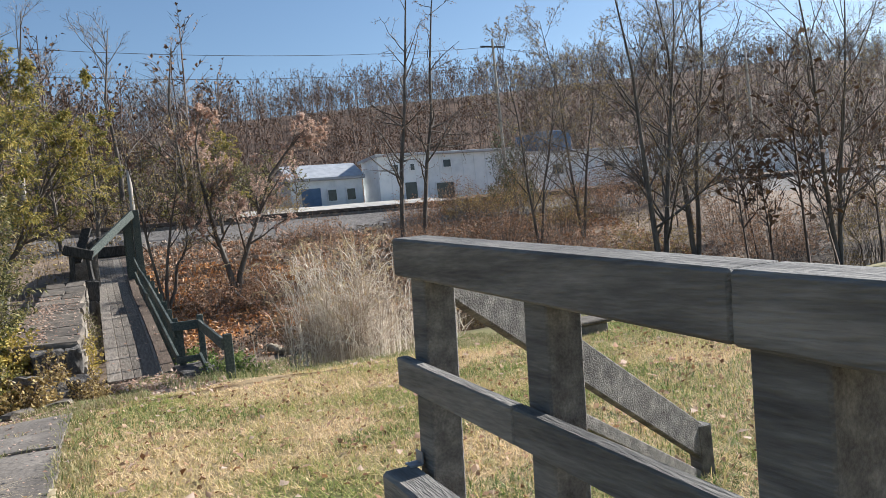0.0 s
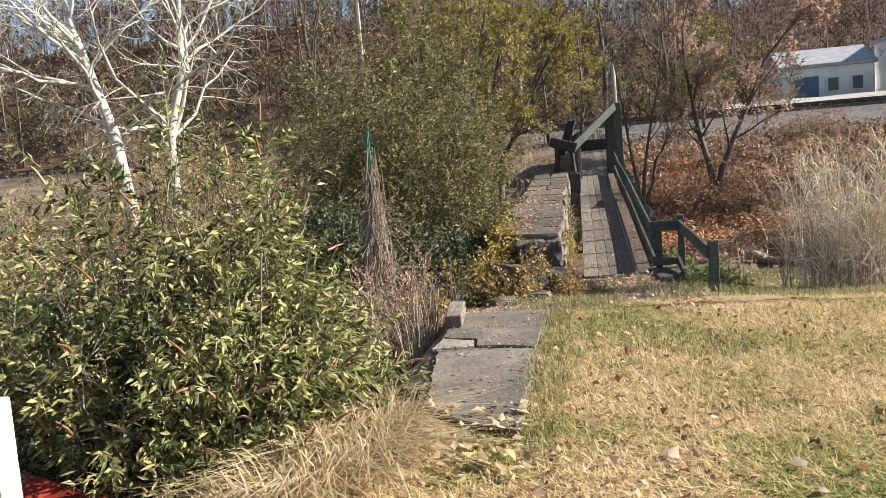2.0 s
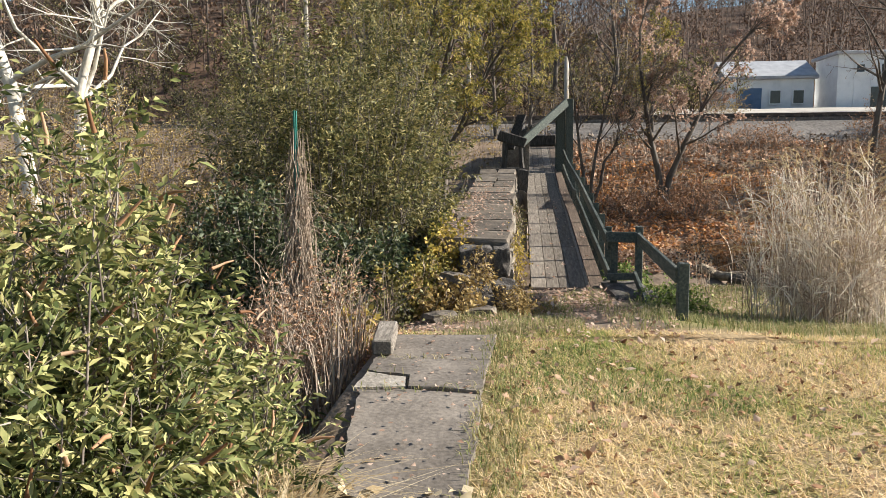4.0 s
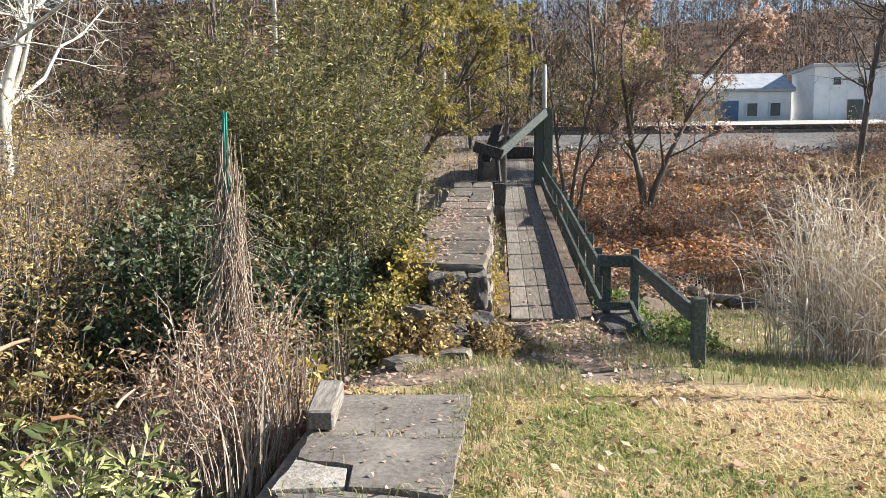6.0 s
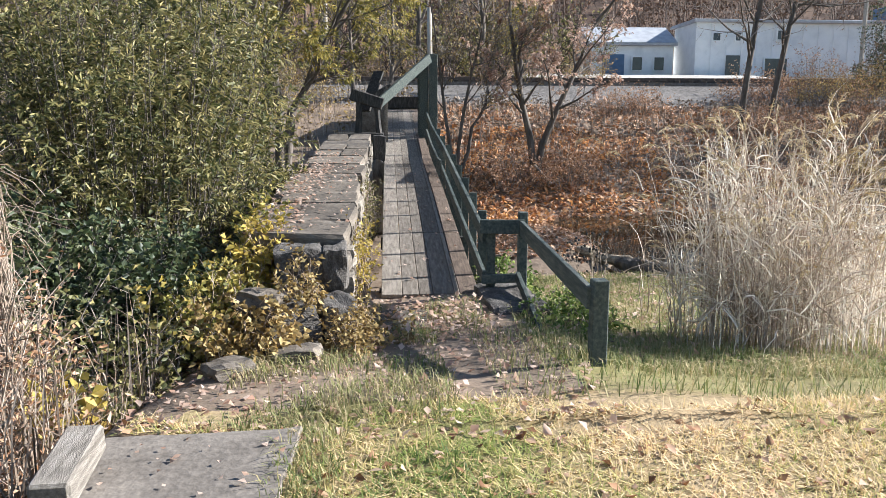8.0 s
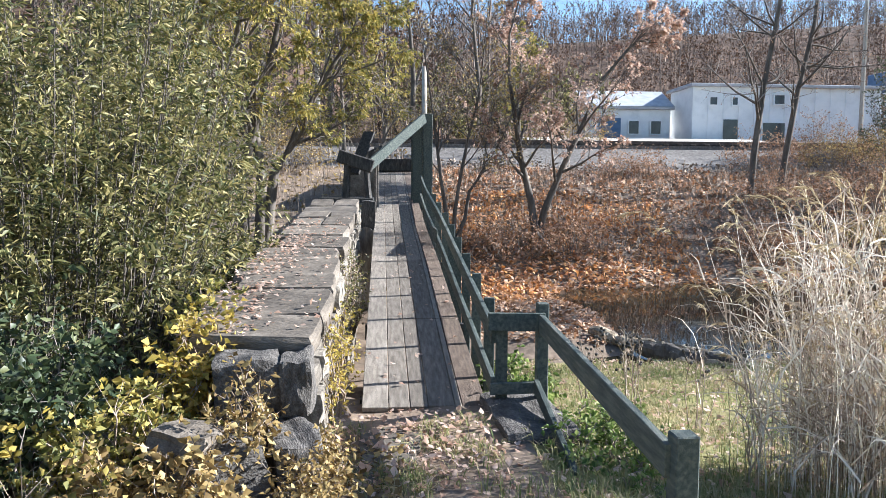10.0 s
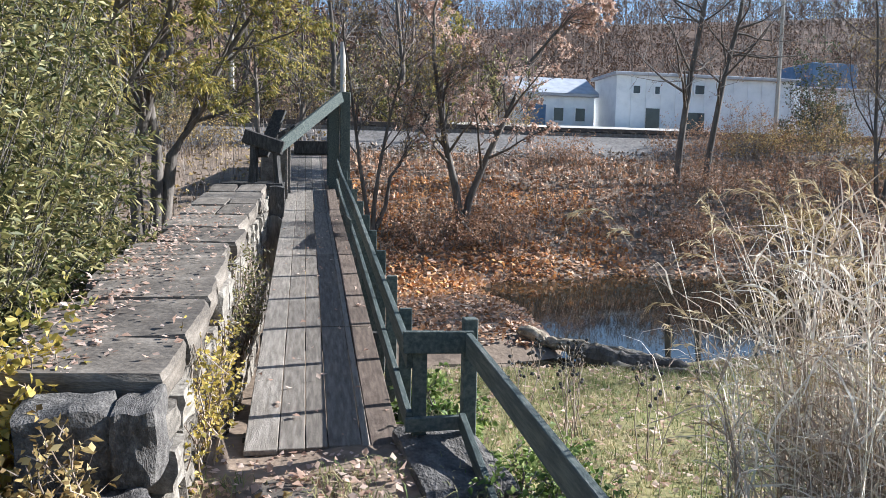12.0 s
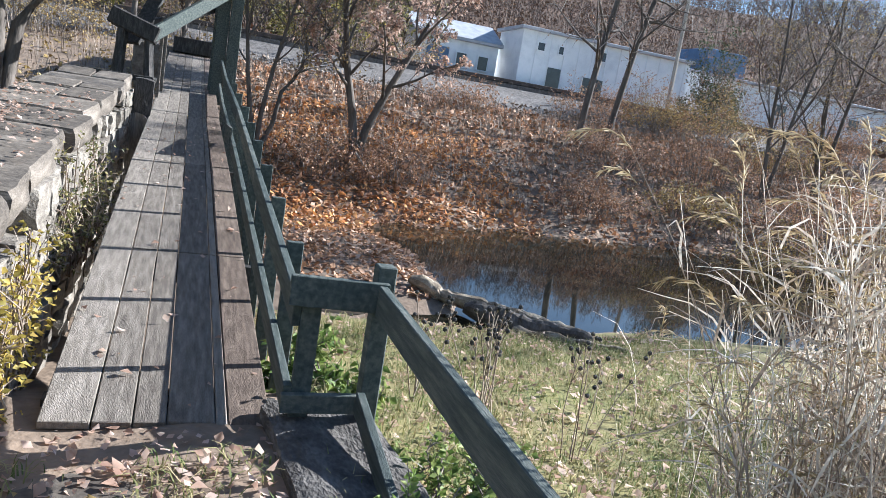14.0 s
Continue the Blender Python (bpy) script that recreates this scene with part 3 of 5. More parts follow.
# ---- named trees ----
tree("leaning_tree", [[(4.25, 13.6, 0.4), (4.5, 13.6, 1.5), (5.3, 13.6, 3.3), (6.0, 13.5, 4.9), (7.2, 13.4, 6.0)], [(4.2, 13.65, 0.4), (3.85, 13.6, 2.0), (3.6, 13.6, 3.2), (3.3, 13.5, 5.2), (3.6, 13.4, 6.4)]],
     0.11, 41, "forked creekside tree with sparse dry pinkish leaves", limbs=15, boughs=9, twigs=7, leaf=M["leaf_pink"], leafn=8, leaf_len=0.08, leaf_wid=0.045, limb_ratio=0.40, droop=0.05, lo=0.22)
tree("bare_shrub_tree", [[(1.9, 13.2, 0.3), (1.6, 13.2, 2.0), (1.4, 13.2, 4), (1.0, 13, 6.2)], [(1.95, 13.2, 0.3), (2.1, 13.2, 2.0), (2.6, 13.2, 4), (2.8, 13, 6.5)], [(2.0, 13.3, 0.3), (2.4, 13.3, 1.6), (3.2, 13.3, 3), (4.0, 13.3, 4.8)]],
     0.06, 42, "many-stemmed bare tree beside the bridge tower", limbs=14, boughs=8, twigs=7, leaf=M["leaf_gold"], leafn=1, leaf_len=0.07, limb_ratio=0.4)
tree("slender_tree", [[(12.1, 18, 0.3), (12.3, 18, 4), (12.8, 18, 7), (13.3, 18, 11), (13.8, 18, 14.5)]], 0.13, 43, "tall slender tree with pale bark on the creek bank", limbs=26, boughs=5, twigs=4, limb_ratio=0.2, lo=0.25, spread=1.2, leaf=M["leaf_brown"], leafn=1, leaf_len=0.06, group="pair of slender trees")
tree("slender_tree", [[(13.1, 18.2, 0.3), (13.5, 18.2, 4), (14.2, 18.2, 7), (14.6, 18.2, 11), (15.2, 18.2, 14)]], 0.12, 44, "tall slender tree with pale bark on the creek bank", limbs=26, boughs=5, twigs=4, limb_ratio=0.2, lo=0.25, spread=1.2, leaf=M["leaf_brown"], leafn=1, leaf_len=0.06, group="pair of slender trees")
tree("yellow_tree", [[(0.2, 22.5, 2.4), (0.3, 22.5, 5), (0.2, 22.5, 9.5)], [(-1.2, 22.8, 2.4), (-1.3, 22.8, 5), (-1.6, 22.6, 9)]], 0.10, 45, "young tree with yellow-green autumn leaves", limbs=14, boughs=7, twigs=6, leaf=M["leaf_ygreen"], leafn=5, leaf_len=0.12, leaf_wid=0.07, limb_ratio=0.35, lo=0.2)
tree("yellow_tree", [[(5.5, 23.5, 2.7), (5.4, 23.4, 5), (5.6, 23.3, 7.6)]], 0.09, 46, "young tree with yellow-green autumn leaves", limbs=14, boughs=7, twigs=6, leaf=M["leaf_ygreen"], leafn=4, leaf_len=0.11, leaf_wid=0.06, limb_ratio=0.45, lo=0.15)
for i, (x, y, h, r) in enumerate(((-5.6, 30.5, 13, 0.22), (-2.5, 32, 12, 0.18), (-9.5, 33, 13, 0.2), (1.5, 31, 11, 0.16), (-14.5, 29.5, 14, 0.22), (4.5, 30, 10, 0.15))):
    z = gz(x, y)
    tree("bare_tree", [[(x, y, z - 0.3), (x + 0.2, y, z + h * 0.3), (x - 0.2, y, z + h * 0.65), (x + 0.3, y, z + h)]], r, 50 + i, "tall bare tree beyond the railway", limbs=13, boughs=8, twigs=6, limb_ratio=0.45, lo=0.25, group="bare trees beyond the railway")
for i, (x, y, h, r) in enumerate(((18.5, 9.0, 12, 0.12), (21.5, 10.5, 14, 0.11), (17.5, 15.5, 9, 0.07), (24.5, 6.5, 12, 0.10), (20.5, 16.5, 10, 0.08))):
    z = gz(x, y)
    tree("creek_tree", [[(x, y, z - 0.3), (x - 0.3, y, z + h * 0.3), (x - 0.5, y, z + h * 0.65), (x - 1.2, y, z + h)], [(x, y, z - 0.3), (x + 0.5, y, z + h * 0.3), (x + 1.3, y, z + h * 0.6), (x + 1.8, y, z + h * 0.95)]],
         r, 60 + i, "bare creekside tree with spreading limbs", limbs=16, boughs=11, twigs=8, limb_ratio=0.42, lo=0.15, leaf=M["leaf_gold"], leafn=1, leaf_len=0.08, group="trees on the creek bank")
tree("sycamore", [[(-9.1, 3, -1.2), (-9.24, 3, 2.3), (-9.75, 3, 4.3), (-10.3, 3.1, 5.7), (-10.9, 3.2, 8.5)]], 0.17, 71, "leaning sycamore with white peeling bark", bark=M["pale_bark"], limbs=18, boughs=9, twigs=6, limb_ratio=0.45, lo=0.2, wob=0.25, up=0.0, spread=0.95)
tree("sycamore", [[(-8.4, 3.4, -1.2), (-8.3, 3.4, 2.5), (-8.05, 3.4, 4.2), (-7.85, 3.4, 5.6), (-7.9, 3.4, 8.5)]], 0.13, 72, "sycamore with white peeling bark", bark=M["pale_bark"], limbs=16, boughs=9, twigs=6, limb_ratio=0.42, lo=0.22, wob=0.25, up=0.0, spread=0.95)
shrub("vine_column", (21.6, 24.2, 3.0), 1.5, 1.2, 8.4, 73, "tree smothered in dark vines by the railway", M["leaf_dark"], 110, 10, 8, 0.09, 0.05, fill=0.15)
shrub("vine_column", (21.9, 23.9, 3.0), 1.7, 1.3, 7.8, 74, "brown dead vines over a dark tree by the railway", M["leaf_brown"], 90, 10, 3, 0.08, 0.04, fill=0.15, twig_len=0.7)
# undergrowth on the far bank and along the creek
for i, (x, y, rx, h, m) in enumerate(((10.5, 13.6, 1.5, 0.8, "leaf_brown"), (13.5, 13.6, 1.7, 0.9, "leaf_gold"), (17, 12.8, 2.2, 2.6, "leaf_brown"), (21, 12.5, 2.4, 3.0, "leaf_gold"), (26, 11.5, 3, 3.4, "leaf_brown"), (12.9, 16.9, 1.4, 1.3, "leaf_brown"),
                                     (9.0, 20.5, 1.6, 1.0, "leaf_brown"), (17.5, 21.5, 1.8, 1.5, "leaf_gold"), (24, 19, 2.2, 2.4, "leaf_brown"), (-3.5, 20.5, 2, 1.9, "leaf_gold"), (-7.5, 19.5, 2.2, 2.0, "leaf_olive"), (-12.5, 21, 2.6, 2.4, "leaf_olive"),
                                     (-17.5, 19, 2.8, 2.6, "leaf_gold"), (-6.5, 12.5, 2.2, 1.6, "leaf_gold"), (-11, 12.5, 2.4, 1.8, "leaf_gold"), (-14.5, 4.0, 2.6, 2.0, "leaf_gold"), (5.0, 13.2, 1.1, 1.0, "leaf_brown"), (3.4, 12.9, 1.1, 0.9, "leaf_brown"),
                                     (-4.5, 29.5, 2.6, 3.6, "leaf_ygreen"), (-10.5, 30, 2.8, 3.4, "leaf_olive"), (0.5, 29.5, 2.2, 3.2, "leaf_gold"), (-17, 30, 3.0, 3.8, "leaf_olive"), (5.5, 29.8, 2.2, 3.0, "leaf_ygreen"), (9.5, 30, 1.8, 2.2, "leaf_gold"),
                                     (-24, 26, 3.2, 3.6, "leaf_gold"), (-5.5, 24.0, 1.8, 2.4, "leaf_olive"), (-10.5, 24.0, 2.0, 2.2, "leaf_gold"), (28, 15, 3.0, 4.0, "leaf_brown"), (16, 16.5, 1.8, 2.4, "leaf_brown"), (20, 17.5, 2.0, 2.6, "leaf_gold"), (31, 9, 3.2, 4.2, "leaf_gold"), (-9, 16, 2.4, 2.4, "leaf_olive"), (-14, 16, 2.6, 2.8, "leaf_gold"), (-19, 13, 2.8, 3.2, "leaf_olive"), (-20, 7, 2.8, 3.0, "leaf_gold"), (-12, 1, 2.4, 2.2, "leaf_gold"),
                                     (-8, 28.8, 2.2, 4.2, "leaf_olive"), (-14, 28.8, 2.6, 4.4, "leaf_ygreen"), (24, 9, 2.6, 3.2, "leaf_brown"), (36, 14, 3.4, 4.0, "leaf_brown"), (30, 20, 3, 3.2, "leaf_gold"), (38, 4, 3.6, 4.0, "leaf_brown"), (14.5, 10.8, 1.6, 1.5, "leaf_gold"), (-9.5, -1.2, 2.2, 1.6, "leaf_gold"), (-12.5, 3.0, 2.4, 2.0, "leaf_brown"), (-8.0, 6.5, 2.2, 2.4, "leaf_brown"), (14.5, 21.6, 1.8, 1.5, "leaf_brown"), (17.5, 22.6, 2.0, 2.0, "leaf_brown"), (20.0, 21.5, 2.2, 2.4, "leaf_gold"), (23.5, 21.5, 2.2, 2.4, "leaf_brown"), (27, 21.5, 2.5, 3.0, "leaf_brown"), (31.5, 22, 2.8, 3.2, "leaf_gold"))):
    z = gz(x, y)
    shrub("undergrowth", (x, y, z), rx, rx * 0.8, z + h, 80 + i, "bare brushy undergrowth with a few dry leaves", M[m], int(40 * rx), 7, 8 if m in ("leaf_olive", "leaf_ygreen") else 5, 0.08, 0.04, twig_len=0.55)


# ---- reeds ----
def reeds():
    rng = np.random.default_rng(5)
    n = 700
    root = tagged(thing("reed_clump", (3.4, -1.55, 0)), "tall bleached clump of dry reeds with drooping plumes", "reeds")
    x, y = rng.normal(-0.1, 0.40, n).clip(-0.95, 0.65), rng.normal(-0.05, 0.38, n).clip(-0.7, 0.9)
    far, up_bank = rng.uniform(0, 1, n) < 0.2, rng.uniform(0.3, 2.8, n)
    x, y = np.where(far, 0.1 + 0.85 * up_bank + rng.uniform(0, 0.7, n), x), np.where(far, y * 0.5 + up_bank, y)
    z = np.array([gz(3.4 + a, -1.55 + b) for a, b in zip(x, y)]) - 0.03
    h = 0.45 + 1.5 * rng.uniform(0, 1, n) ** 0.85 * (1 - 0.16 * np.abs(x).clip(0, 2)) * np.where(far, 0.8, 1)
    lean = rng.normal(0, 0.13, (n, 2)) + np.stack([x, y], 1) * 0.10
    u = np.linspace(0, 1, 7)[None]
    px = x[:, None] + lean[:, :1] * u**2.2 * h[:, None]
    py = y[:, None] + lean[:, 1:] * u**2.2 * h[:, None]
    pz = z[:, None] + h[:, None] * u
    lines = np.stack([px, py, pz], 2)
    me = mesh_np("stalks", [(*tubes(lines, 0.0032, 0.0016, 3), 0)], [M["reed"]])
    ob = tagged(new("stalk_mass", me), kind="stuff")
    ob.parent = root
    q, d, _, uu = sprout(lines, 4, 0.15, 0.95, 0.6, 1, rng)
    bl = grow(q, d + [0, 0, 0.4], rng.uniform(0.2, 0.55, len(q)), 0.22, rng, 5, -0.3)
    s = np.array([0.005, 0.005, 0.004, 0.003, 0.001])
    side = unit(np.cross(bl[:, 1] - bl[:, 0], rng.normal(size=(len(bl), 3))))[:, None] * s[None, :, None]
    v = np.concatenate([bl + side, bl - side], 1)
    i = np.arange(len(bl))[:, None] * 10
    f = np.concatenate([np.concatenate([i + [j, j + 1, j + 6], i + [j, j + 6, j + 5]], 1) for j in range(4)], 1).reshape(-1, 3)
    ob = tagged(new("leaf_mass", mesh_np("leaf_mass", [(v.reshape(-1, 3), f, 0)], [M["reed"]])), kind="stuff")
    ob.parent = root
    pick = rng.choice(n, 330, replace=False)
    pl = grow(lines[pick, -1], lines[pick, -1] - lines[pick, -2], rng.uniform(0.16, 0.32, len(pick)), 0.1, rng, 5, -0.38)
    q, d, _, _ = sprout(pl, 22, 0.05, 1.0, 0.4, 1, rng)
    ob = tagged(new("plume_mass", mesh_np("plume_mass", [(*leaves(q, d - [0, 0, 0.2], 0.055, 0.006, rng), 0), (*tubes(pl, 0.003, 0.002, 3), 0)], [M["straw"]])), kind="stuff")
    ob.parent = root
    ob["label"] = "feathery drooping plumes"


reeds()


# ---- grass, leaf litter ----
def blades(name, pts, height, width, mats, rng, label, bend=0.6, category="grass", simple=False):
    n = len(pts)
    a = rng.uniform(0, 2 * np.pi, n)
    d = np.stack([np.cos(a), np.sin(a), np.zeros(n)], 1)
    s = np.stack([-np.sin(a), np.cos(a), np.zeros(n)], 1) * (width * rng.uniform(0.6, 1.3, (n, 1)))
    h = height * rng.uniform(0.4, 1.3, (n, 1))
    lean = rng.uniform(0.1, 1.6, (n, 1)) * bend
    mid = pts + d * h * lean * 0.35 + np.array([0, 0, 1]) * h * 0.6
    tip = pts + d * h * lean + np.array([0, 0, 1]) * h * (1.0 - 0.35 * lean.clip(0, 1.5))
    v = np.stack([pts - s, pts + s, mid + s * 0.8, mid - s * 0.8, tip], 1)
    if simple:
        v = v[:, [0, 1, 4]]
        return tagged(new(name, mesh_np(name, [(v.reshape(-1, 3), np.arange(3 * n).reshape(-1, 3), 0)], mats)), label, category, kind="stuff")
    i = np.arange(n)[:, None] * 5
    f = np.concatenate([i + [0, 1, 2], i + [0, 2, 3], i + [3, 2, 4]], 1).reshape(-1, 3)
    return tagged(new(name, mesh_np(name, [(v.reshape(-1, 3), f, 0)], mats)), label, category, kind="stuff")


def scatter(n, x0, x1, y0, y1, rng, keep=None, lift=0.0):
    x, y = rng.uniform(x0, x1, n), rng.uniform(y0, y1, n)
    if keep is not None:
        k = np.array([keep(a, b) for a, b in zip(x, y)])
        x, y = x[k], y[k]
    return np.stack([x, y, np.array([gz(a, b) for a, b in zip(x, y)]) + lift], 1)


def flat_leaves(name, pts, size, mats, rng, label, tilt=0.35):
    n = len(pts)
    way = np.concatenate([rng.normal(size=(n, 2)), rng.normal(size=(n, 1)) * tilt], 1)
    way = unit(way)
    side = unit(np.cross(way, np.array([0, 0, 1.0]) + rng.normal(size=(n, 3)) * 0.25 * tilt / 0.35))
    ln = size * rng.uniform(0.5, 1.3, (n, 1))
    nor = np.cross(side, way)
    curl = nor * ln * rng.uniform(-0.3, 0.3, (n, 1))
    v = np.stack([pts, pts + way * ln * 0.5 + side * ln * 0.36 + curl, pts + way * ln, pts + way * ln * 0.5 - side * ln * 0.36 + curl], 1)
    i = np.arange(n)[:, None] * 4
    f = np.concatenate([i + [0, 1, 2], i + [0, 2, 3]], 1).reshape(-1, 3)
    return tagged(new(name, mesh_np(name, [(v.reshape(-1, 3), f, 0)], mats)), label, "leaf litter", kind="stuff")


G = np.random.default_rng(9)
on_lawn = lambda x, y: y < -3.75 + 0.2 * math.sin(x * 3) and not (-1.26 < x < -0.33 and -7.45 < y < -4.0) and not (x < -1.2 and y > -8.4)
blades("lawn_grass", scatter(210000, -2.0, 6.5, -12, -3.5, G, on_lawn), 0.055, 0.0038, [M["grass"]], G, "short mown lawn, tawny with green patches", 1.5, simple=True)
blades("lawn_grass", scatter(60000, 2, 16, -13, -3.0, G, lambda x, y: y < -3.6), 0.055, 0.005, [M["grass"]], G, "short mown lawn, tawny with green patches", 1.3, simple=True)
blades("lawn_clover", scatter(120000, -0.3, 9, -11, -3.9, G, lambda x, y: on_lawn(x, y) and noise.noise((x * 0.55, y * 0.9, 6.5)) + 0.35 * noise.noise((x * 2, y * 2.5, 1)) > 0.15 - 0.10 * (x - 2.2)), 0.058, 0.0045, [M["weed"]], G, "fresh green patches in the dry lawn", 1.4, simple=True)
flat_leaves("lawn_litter", scatter(5000, -1.5, 7, -11, -3.8, G, on_lawn, 0.02), 0.05, [M["leaf_brown"]], G, "small brown leaf bits in the lawn", 0.5)
flat_leaves("lawn_leaves", scatter(700, -2, 9, -12, -3.8, G, on_lawn, 0.03), 0.075, [M["leaf_pink"]], G, "scattered brown and pale leaves on the lawn")
flat_leaves("bank_leaves", scatter(25000, 1.6, 24, 10.6, 21.2, G, lambda x, y: gz(x, y) > WATER_Z, 0.02), 0.15, [M["leaf_rust"]], G, "rusty carpet of fallen leaves on the creek bank", 0.6)
flat_leaves("bank_leaves", scatter(9000, 1.4, 6, 5.5, 13.5, G, lambda x, y: gz(x, y) > WATER_Z + 0.02, 0.02), 0.10, [M["leaf_rust"]], G, "rusty carpet of fallen leaves on the mud bar", 0.4)
flat_leaves("bank_leaves", scatter(8000, 1.3, 8.5, 9.5, 17.5, G, lambda x, y: gz(x, y) > WATER_Z + 0.05 and G.random() < 0.75 + noise.noise((x * 0.6, y * 0.6, 8)), 0.03), 0.13, [M["leaf_orange"]], G, "bright orange fallen leaves beside the walk", 0.6)
flat_leaves("bank_leaves", scatter(5000, 1.0, 26, 17.5, 22.5, G, None, 0.03), 0.15, [M["dead_vine"]], G, "grey-brown leaf litter below the railway", 0.6)
flat_leaves("bank_leaves", scatter(9000, -24, 1.2, 9.0, 24.5, G, None, 0.02), 0.14, [M["leaf_gold"]], G, "tawny carpet of fallen leaves under the bushes", 0.5)
blades("creek_grass", scatter(60000, 1.15, 7.0, -3.0, 4.6, G, lambda x, y: gz(x, y) > WATER_Z + 0.03 and G.random() < 0.6 + 0.6 * noise.noise((x, y, 2))), 0.10, 0.0035, [M["verge"]], G, "low green and yellow grass on the creek margin", 1.2)
flat_leaves("creek_leaves", scatter(3500, 1.2, 6.5, -2.5, 5.2, G, lambda x, y: gz(x, y) > WATER_Z, 0.03), 0.07, [M["leaf_pink"]], G, "dry leaves on the creek margin")
flat_leaves("slab_leaves", scatter(190, -1.35, -0.3, -8.1, -7.05, G, None, 0.05), 0.075, [M["straw"]], G, "curled pale leaves at the slab's near end")
blades("bank_stalks", scatter(4200, 1.8, 20, 12.6, 21.0, G), 0.55, 0.008, [M["dead_vine"]], G, "dead stalks standing on the leafy bank", 0.6)
blades("bank_stalks", scatter(3000, -16, 1, 13, 24.4, G), 0.7, 0.008, [M["dead_vine"]], G, "dead stalks standing under the bushes", 0.6)
blades("dry_grass_clump", scatter(17000, -2.5, -0.8, -8.8, -6.9, G, lambda x, y: (x + 1.6) ** 2 / 0.5 + (y + 7.85) ** 2 / 0.6 < 1), 0.30, 0.004, [M["straw"]], G, "long bleached dry grass at the slab's end", 1.7)
cr = scatter(700, -1.18, -0.33, -5.75, -4.75, G, lambda x, y: abs(y + 5.58 - 0.1 * noise.noise((x * 3, 0, 1))) < 0.05 or abs(y + 4.86) < 0.04 or (x < -0.82 and y > -5.3 and G.random() < 0.12))
cr[:, 2] = 0.275
blades("crack_grass", cr, 0.06, 0.0025, [M["verge"]], G, "sparse grass in the cracks of the slab", 1.2)
sl = scatter(110, -1.15, -0.38, -7.0, -4.1, G)
sl[:, 2] = 0.297
flat_leaves("slab_litter", sl, 0.035, [M["leaf_pink"]], G, "bits of dry leaf on the slab", 0.15)
blades("verge_grass", scatter(2600, -0.42, -0.12, -7.6, -3.6, G, lambda x, y: G.random() < 0.75 + noise.noise((x, y * 1.5, 4))), 0.085, 0.003, [M["verge"]], G, "ragged grass along the slab's edge", 1.0)
blades("ramp_grass", scatter(7000, -0.9, 0.45, -4.0, -1.2, G, lambda x, y: G.random() < 0.3 + 1.3 * noise.noise((x * 1.3 + 5, y * 1.3, 4))), 0.10, 0.003, [M["verge"]], G, "green tufts before the boardwalk", 0.9)
blades("shade_grass", scatter(9000, 0.7, 6.5, -3.7, -1.6, G, lambda x, y: G.random() < 0.7 + noise.noise((x, y * 2, 9))), 0.13, 0.003, [M["verge"]], G, "green grass under the handrail and the reeds", 0.9)
flat_leaves("ramp_leaves", scatter(1500, -1.6, 1.3, -4.2, 0, G, None, 0.02), 0.055, [M["leaf_pink"]], G, "curled pale leaves before the boardwalk")
shrub("green_weeds", (1.35, 0.7, gz(1.35, 0.7)), 0.35, 0.6, 0.15, 101, "leafy green weeds under the handrail", M["weed"], 40, 8, 7, 0.06, 0.04, twig_len=0.18)
shrub("green_weeds", (1.7, -1.0, gz(1.7, -1.0)), 0.4, 0.9, 0.22, 102, "leafy green weeds under the sloping rail", M["weed"], 45, 8, 6, 0.05, 0.03, twig_len=0.2)


# ---- far woods ----
def woods(name, spots, seed, label, height, twigs=30, leaf=0, leaf_mat=None):
    rng = np.random.default_rng(seed)
    n = len(spots)
    h = height * rng.uniform(0.5, 1.3, n)
    top = spots + np.stack([rng.normal(0, 0.5, n), rng.normal(0, 0.5, n), h], 1)
    u = np.linspace(0, 1, 4)[None, :, None]
    lines = spots[:, None] * (1 - u) + top[:, None] * u
    chunks = [(*tubes(lines, h * 0.009, h * 0.003, 3), 0)]
    p, d, ln, _ = sprout(lines, twigs, 0.25, 0.98, 0.8, 0.42, rng)
    b = grow(p, d, ln, 0.15, rng, 3, 0.1)
    chunks += [(*slivers(b[:, 0], b[:, 1], 0.035, rng), 0), (*slivers(b[:, 1], b[:, 2], 0.025, rng), 0)]
    p, d, ln, _ = sprout(b, 3, 0.3, 1, 0.6, 0.6, rng)
    s = unit(np.cross(d, rng.normal(size=d.shape))) * 0.018
    v = np.stack([p - s, p + s, p + d * ln[:, None]], 1)
    chunks.append((v.reshape(-1, 3), np.arange(len(p) * 3).reshape(-1, 3), 0))
    if leaf:
        p, d, _, _ = sprout(b, leaf, 0.2, 1, 0.9, 1, rng)
        chunks.append((*leaves(p, d, 0.2 if leaf_mat else 0.32, 0.1 if leaf_mat else 0.2, rng), 1))
    return tagged(new(name, mesh_np(name, chunks, [M["far_wood"], leaf_mat or M["far_leaf"]])), label, "woods", kind="stuff")


W = np.random.default_rng(17)
xs = W.uniform(-100, 330, 4600)
ys = W.uniform(58, 190, 4600)
keep = (xs > -0.4 * ys - 20) & (xs < 1.9 * ys)
woods("hill_woods", np.stack([xs[keep], ys[keep], [gz(a, b) for a, b in zip(xs[keep], ys[keep])]], 1), 18, "bare brown woods covering the hill", 8.0, 14, 4)
xs, ys = W.uniform(20, 110, 230), W.uniform(-6, 40, 230)
keep = ((ys < 21) | (ys > 30) & (xs > 80)) & (ys > 0.1 * xs - 6)
woods("creek_woods", np.stack([xs[keep], ys[keep], [gz(a, b) for a, b in zip(xs[keep], ys[keep])]], 1), 20, "bare woods along the creek", 7.0, 30, 2)
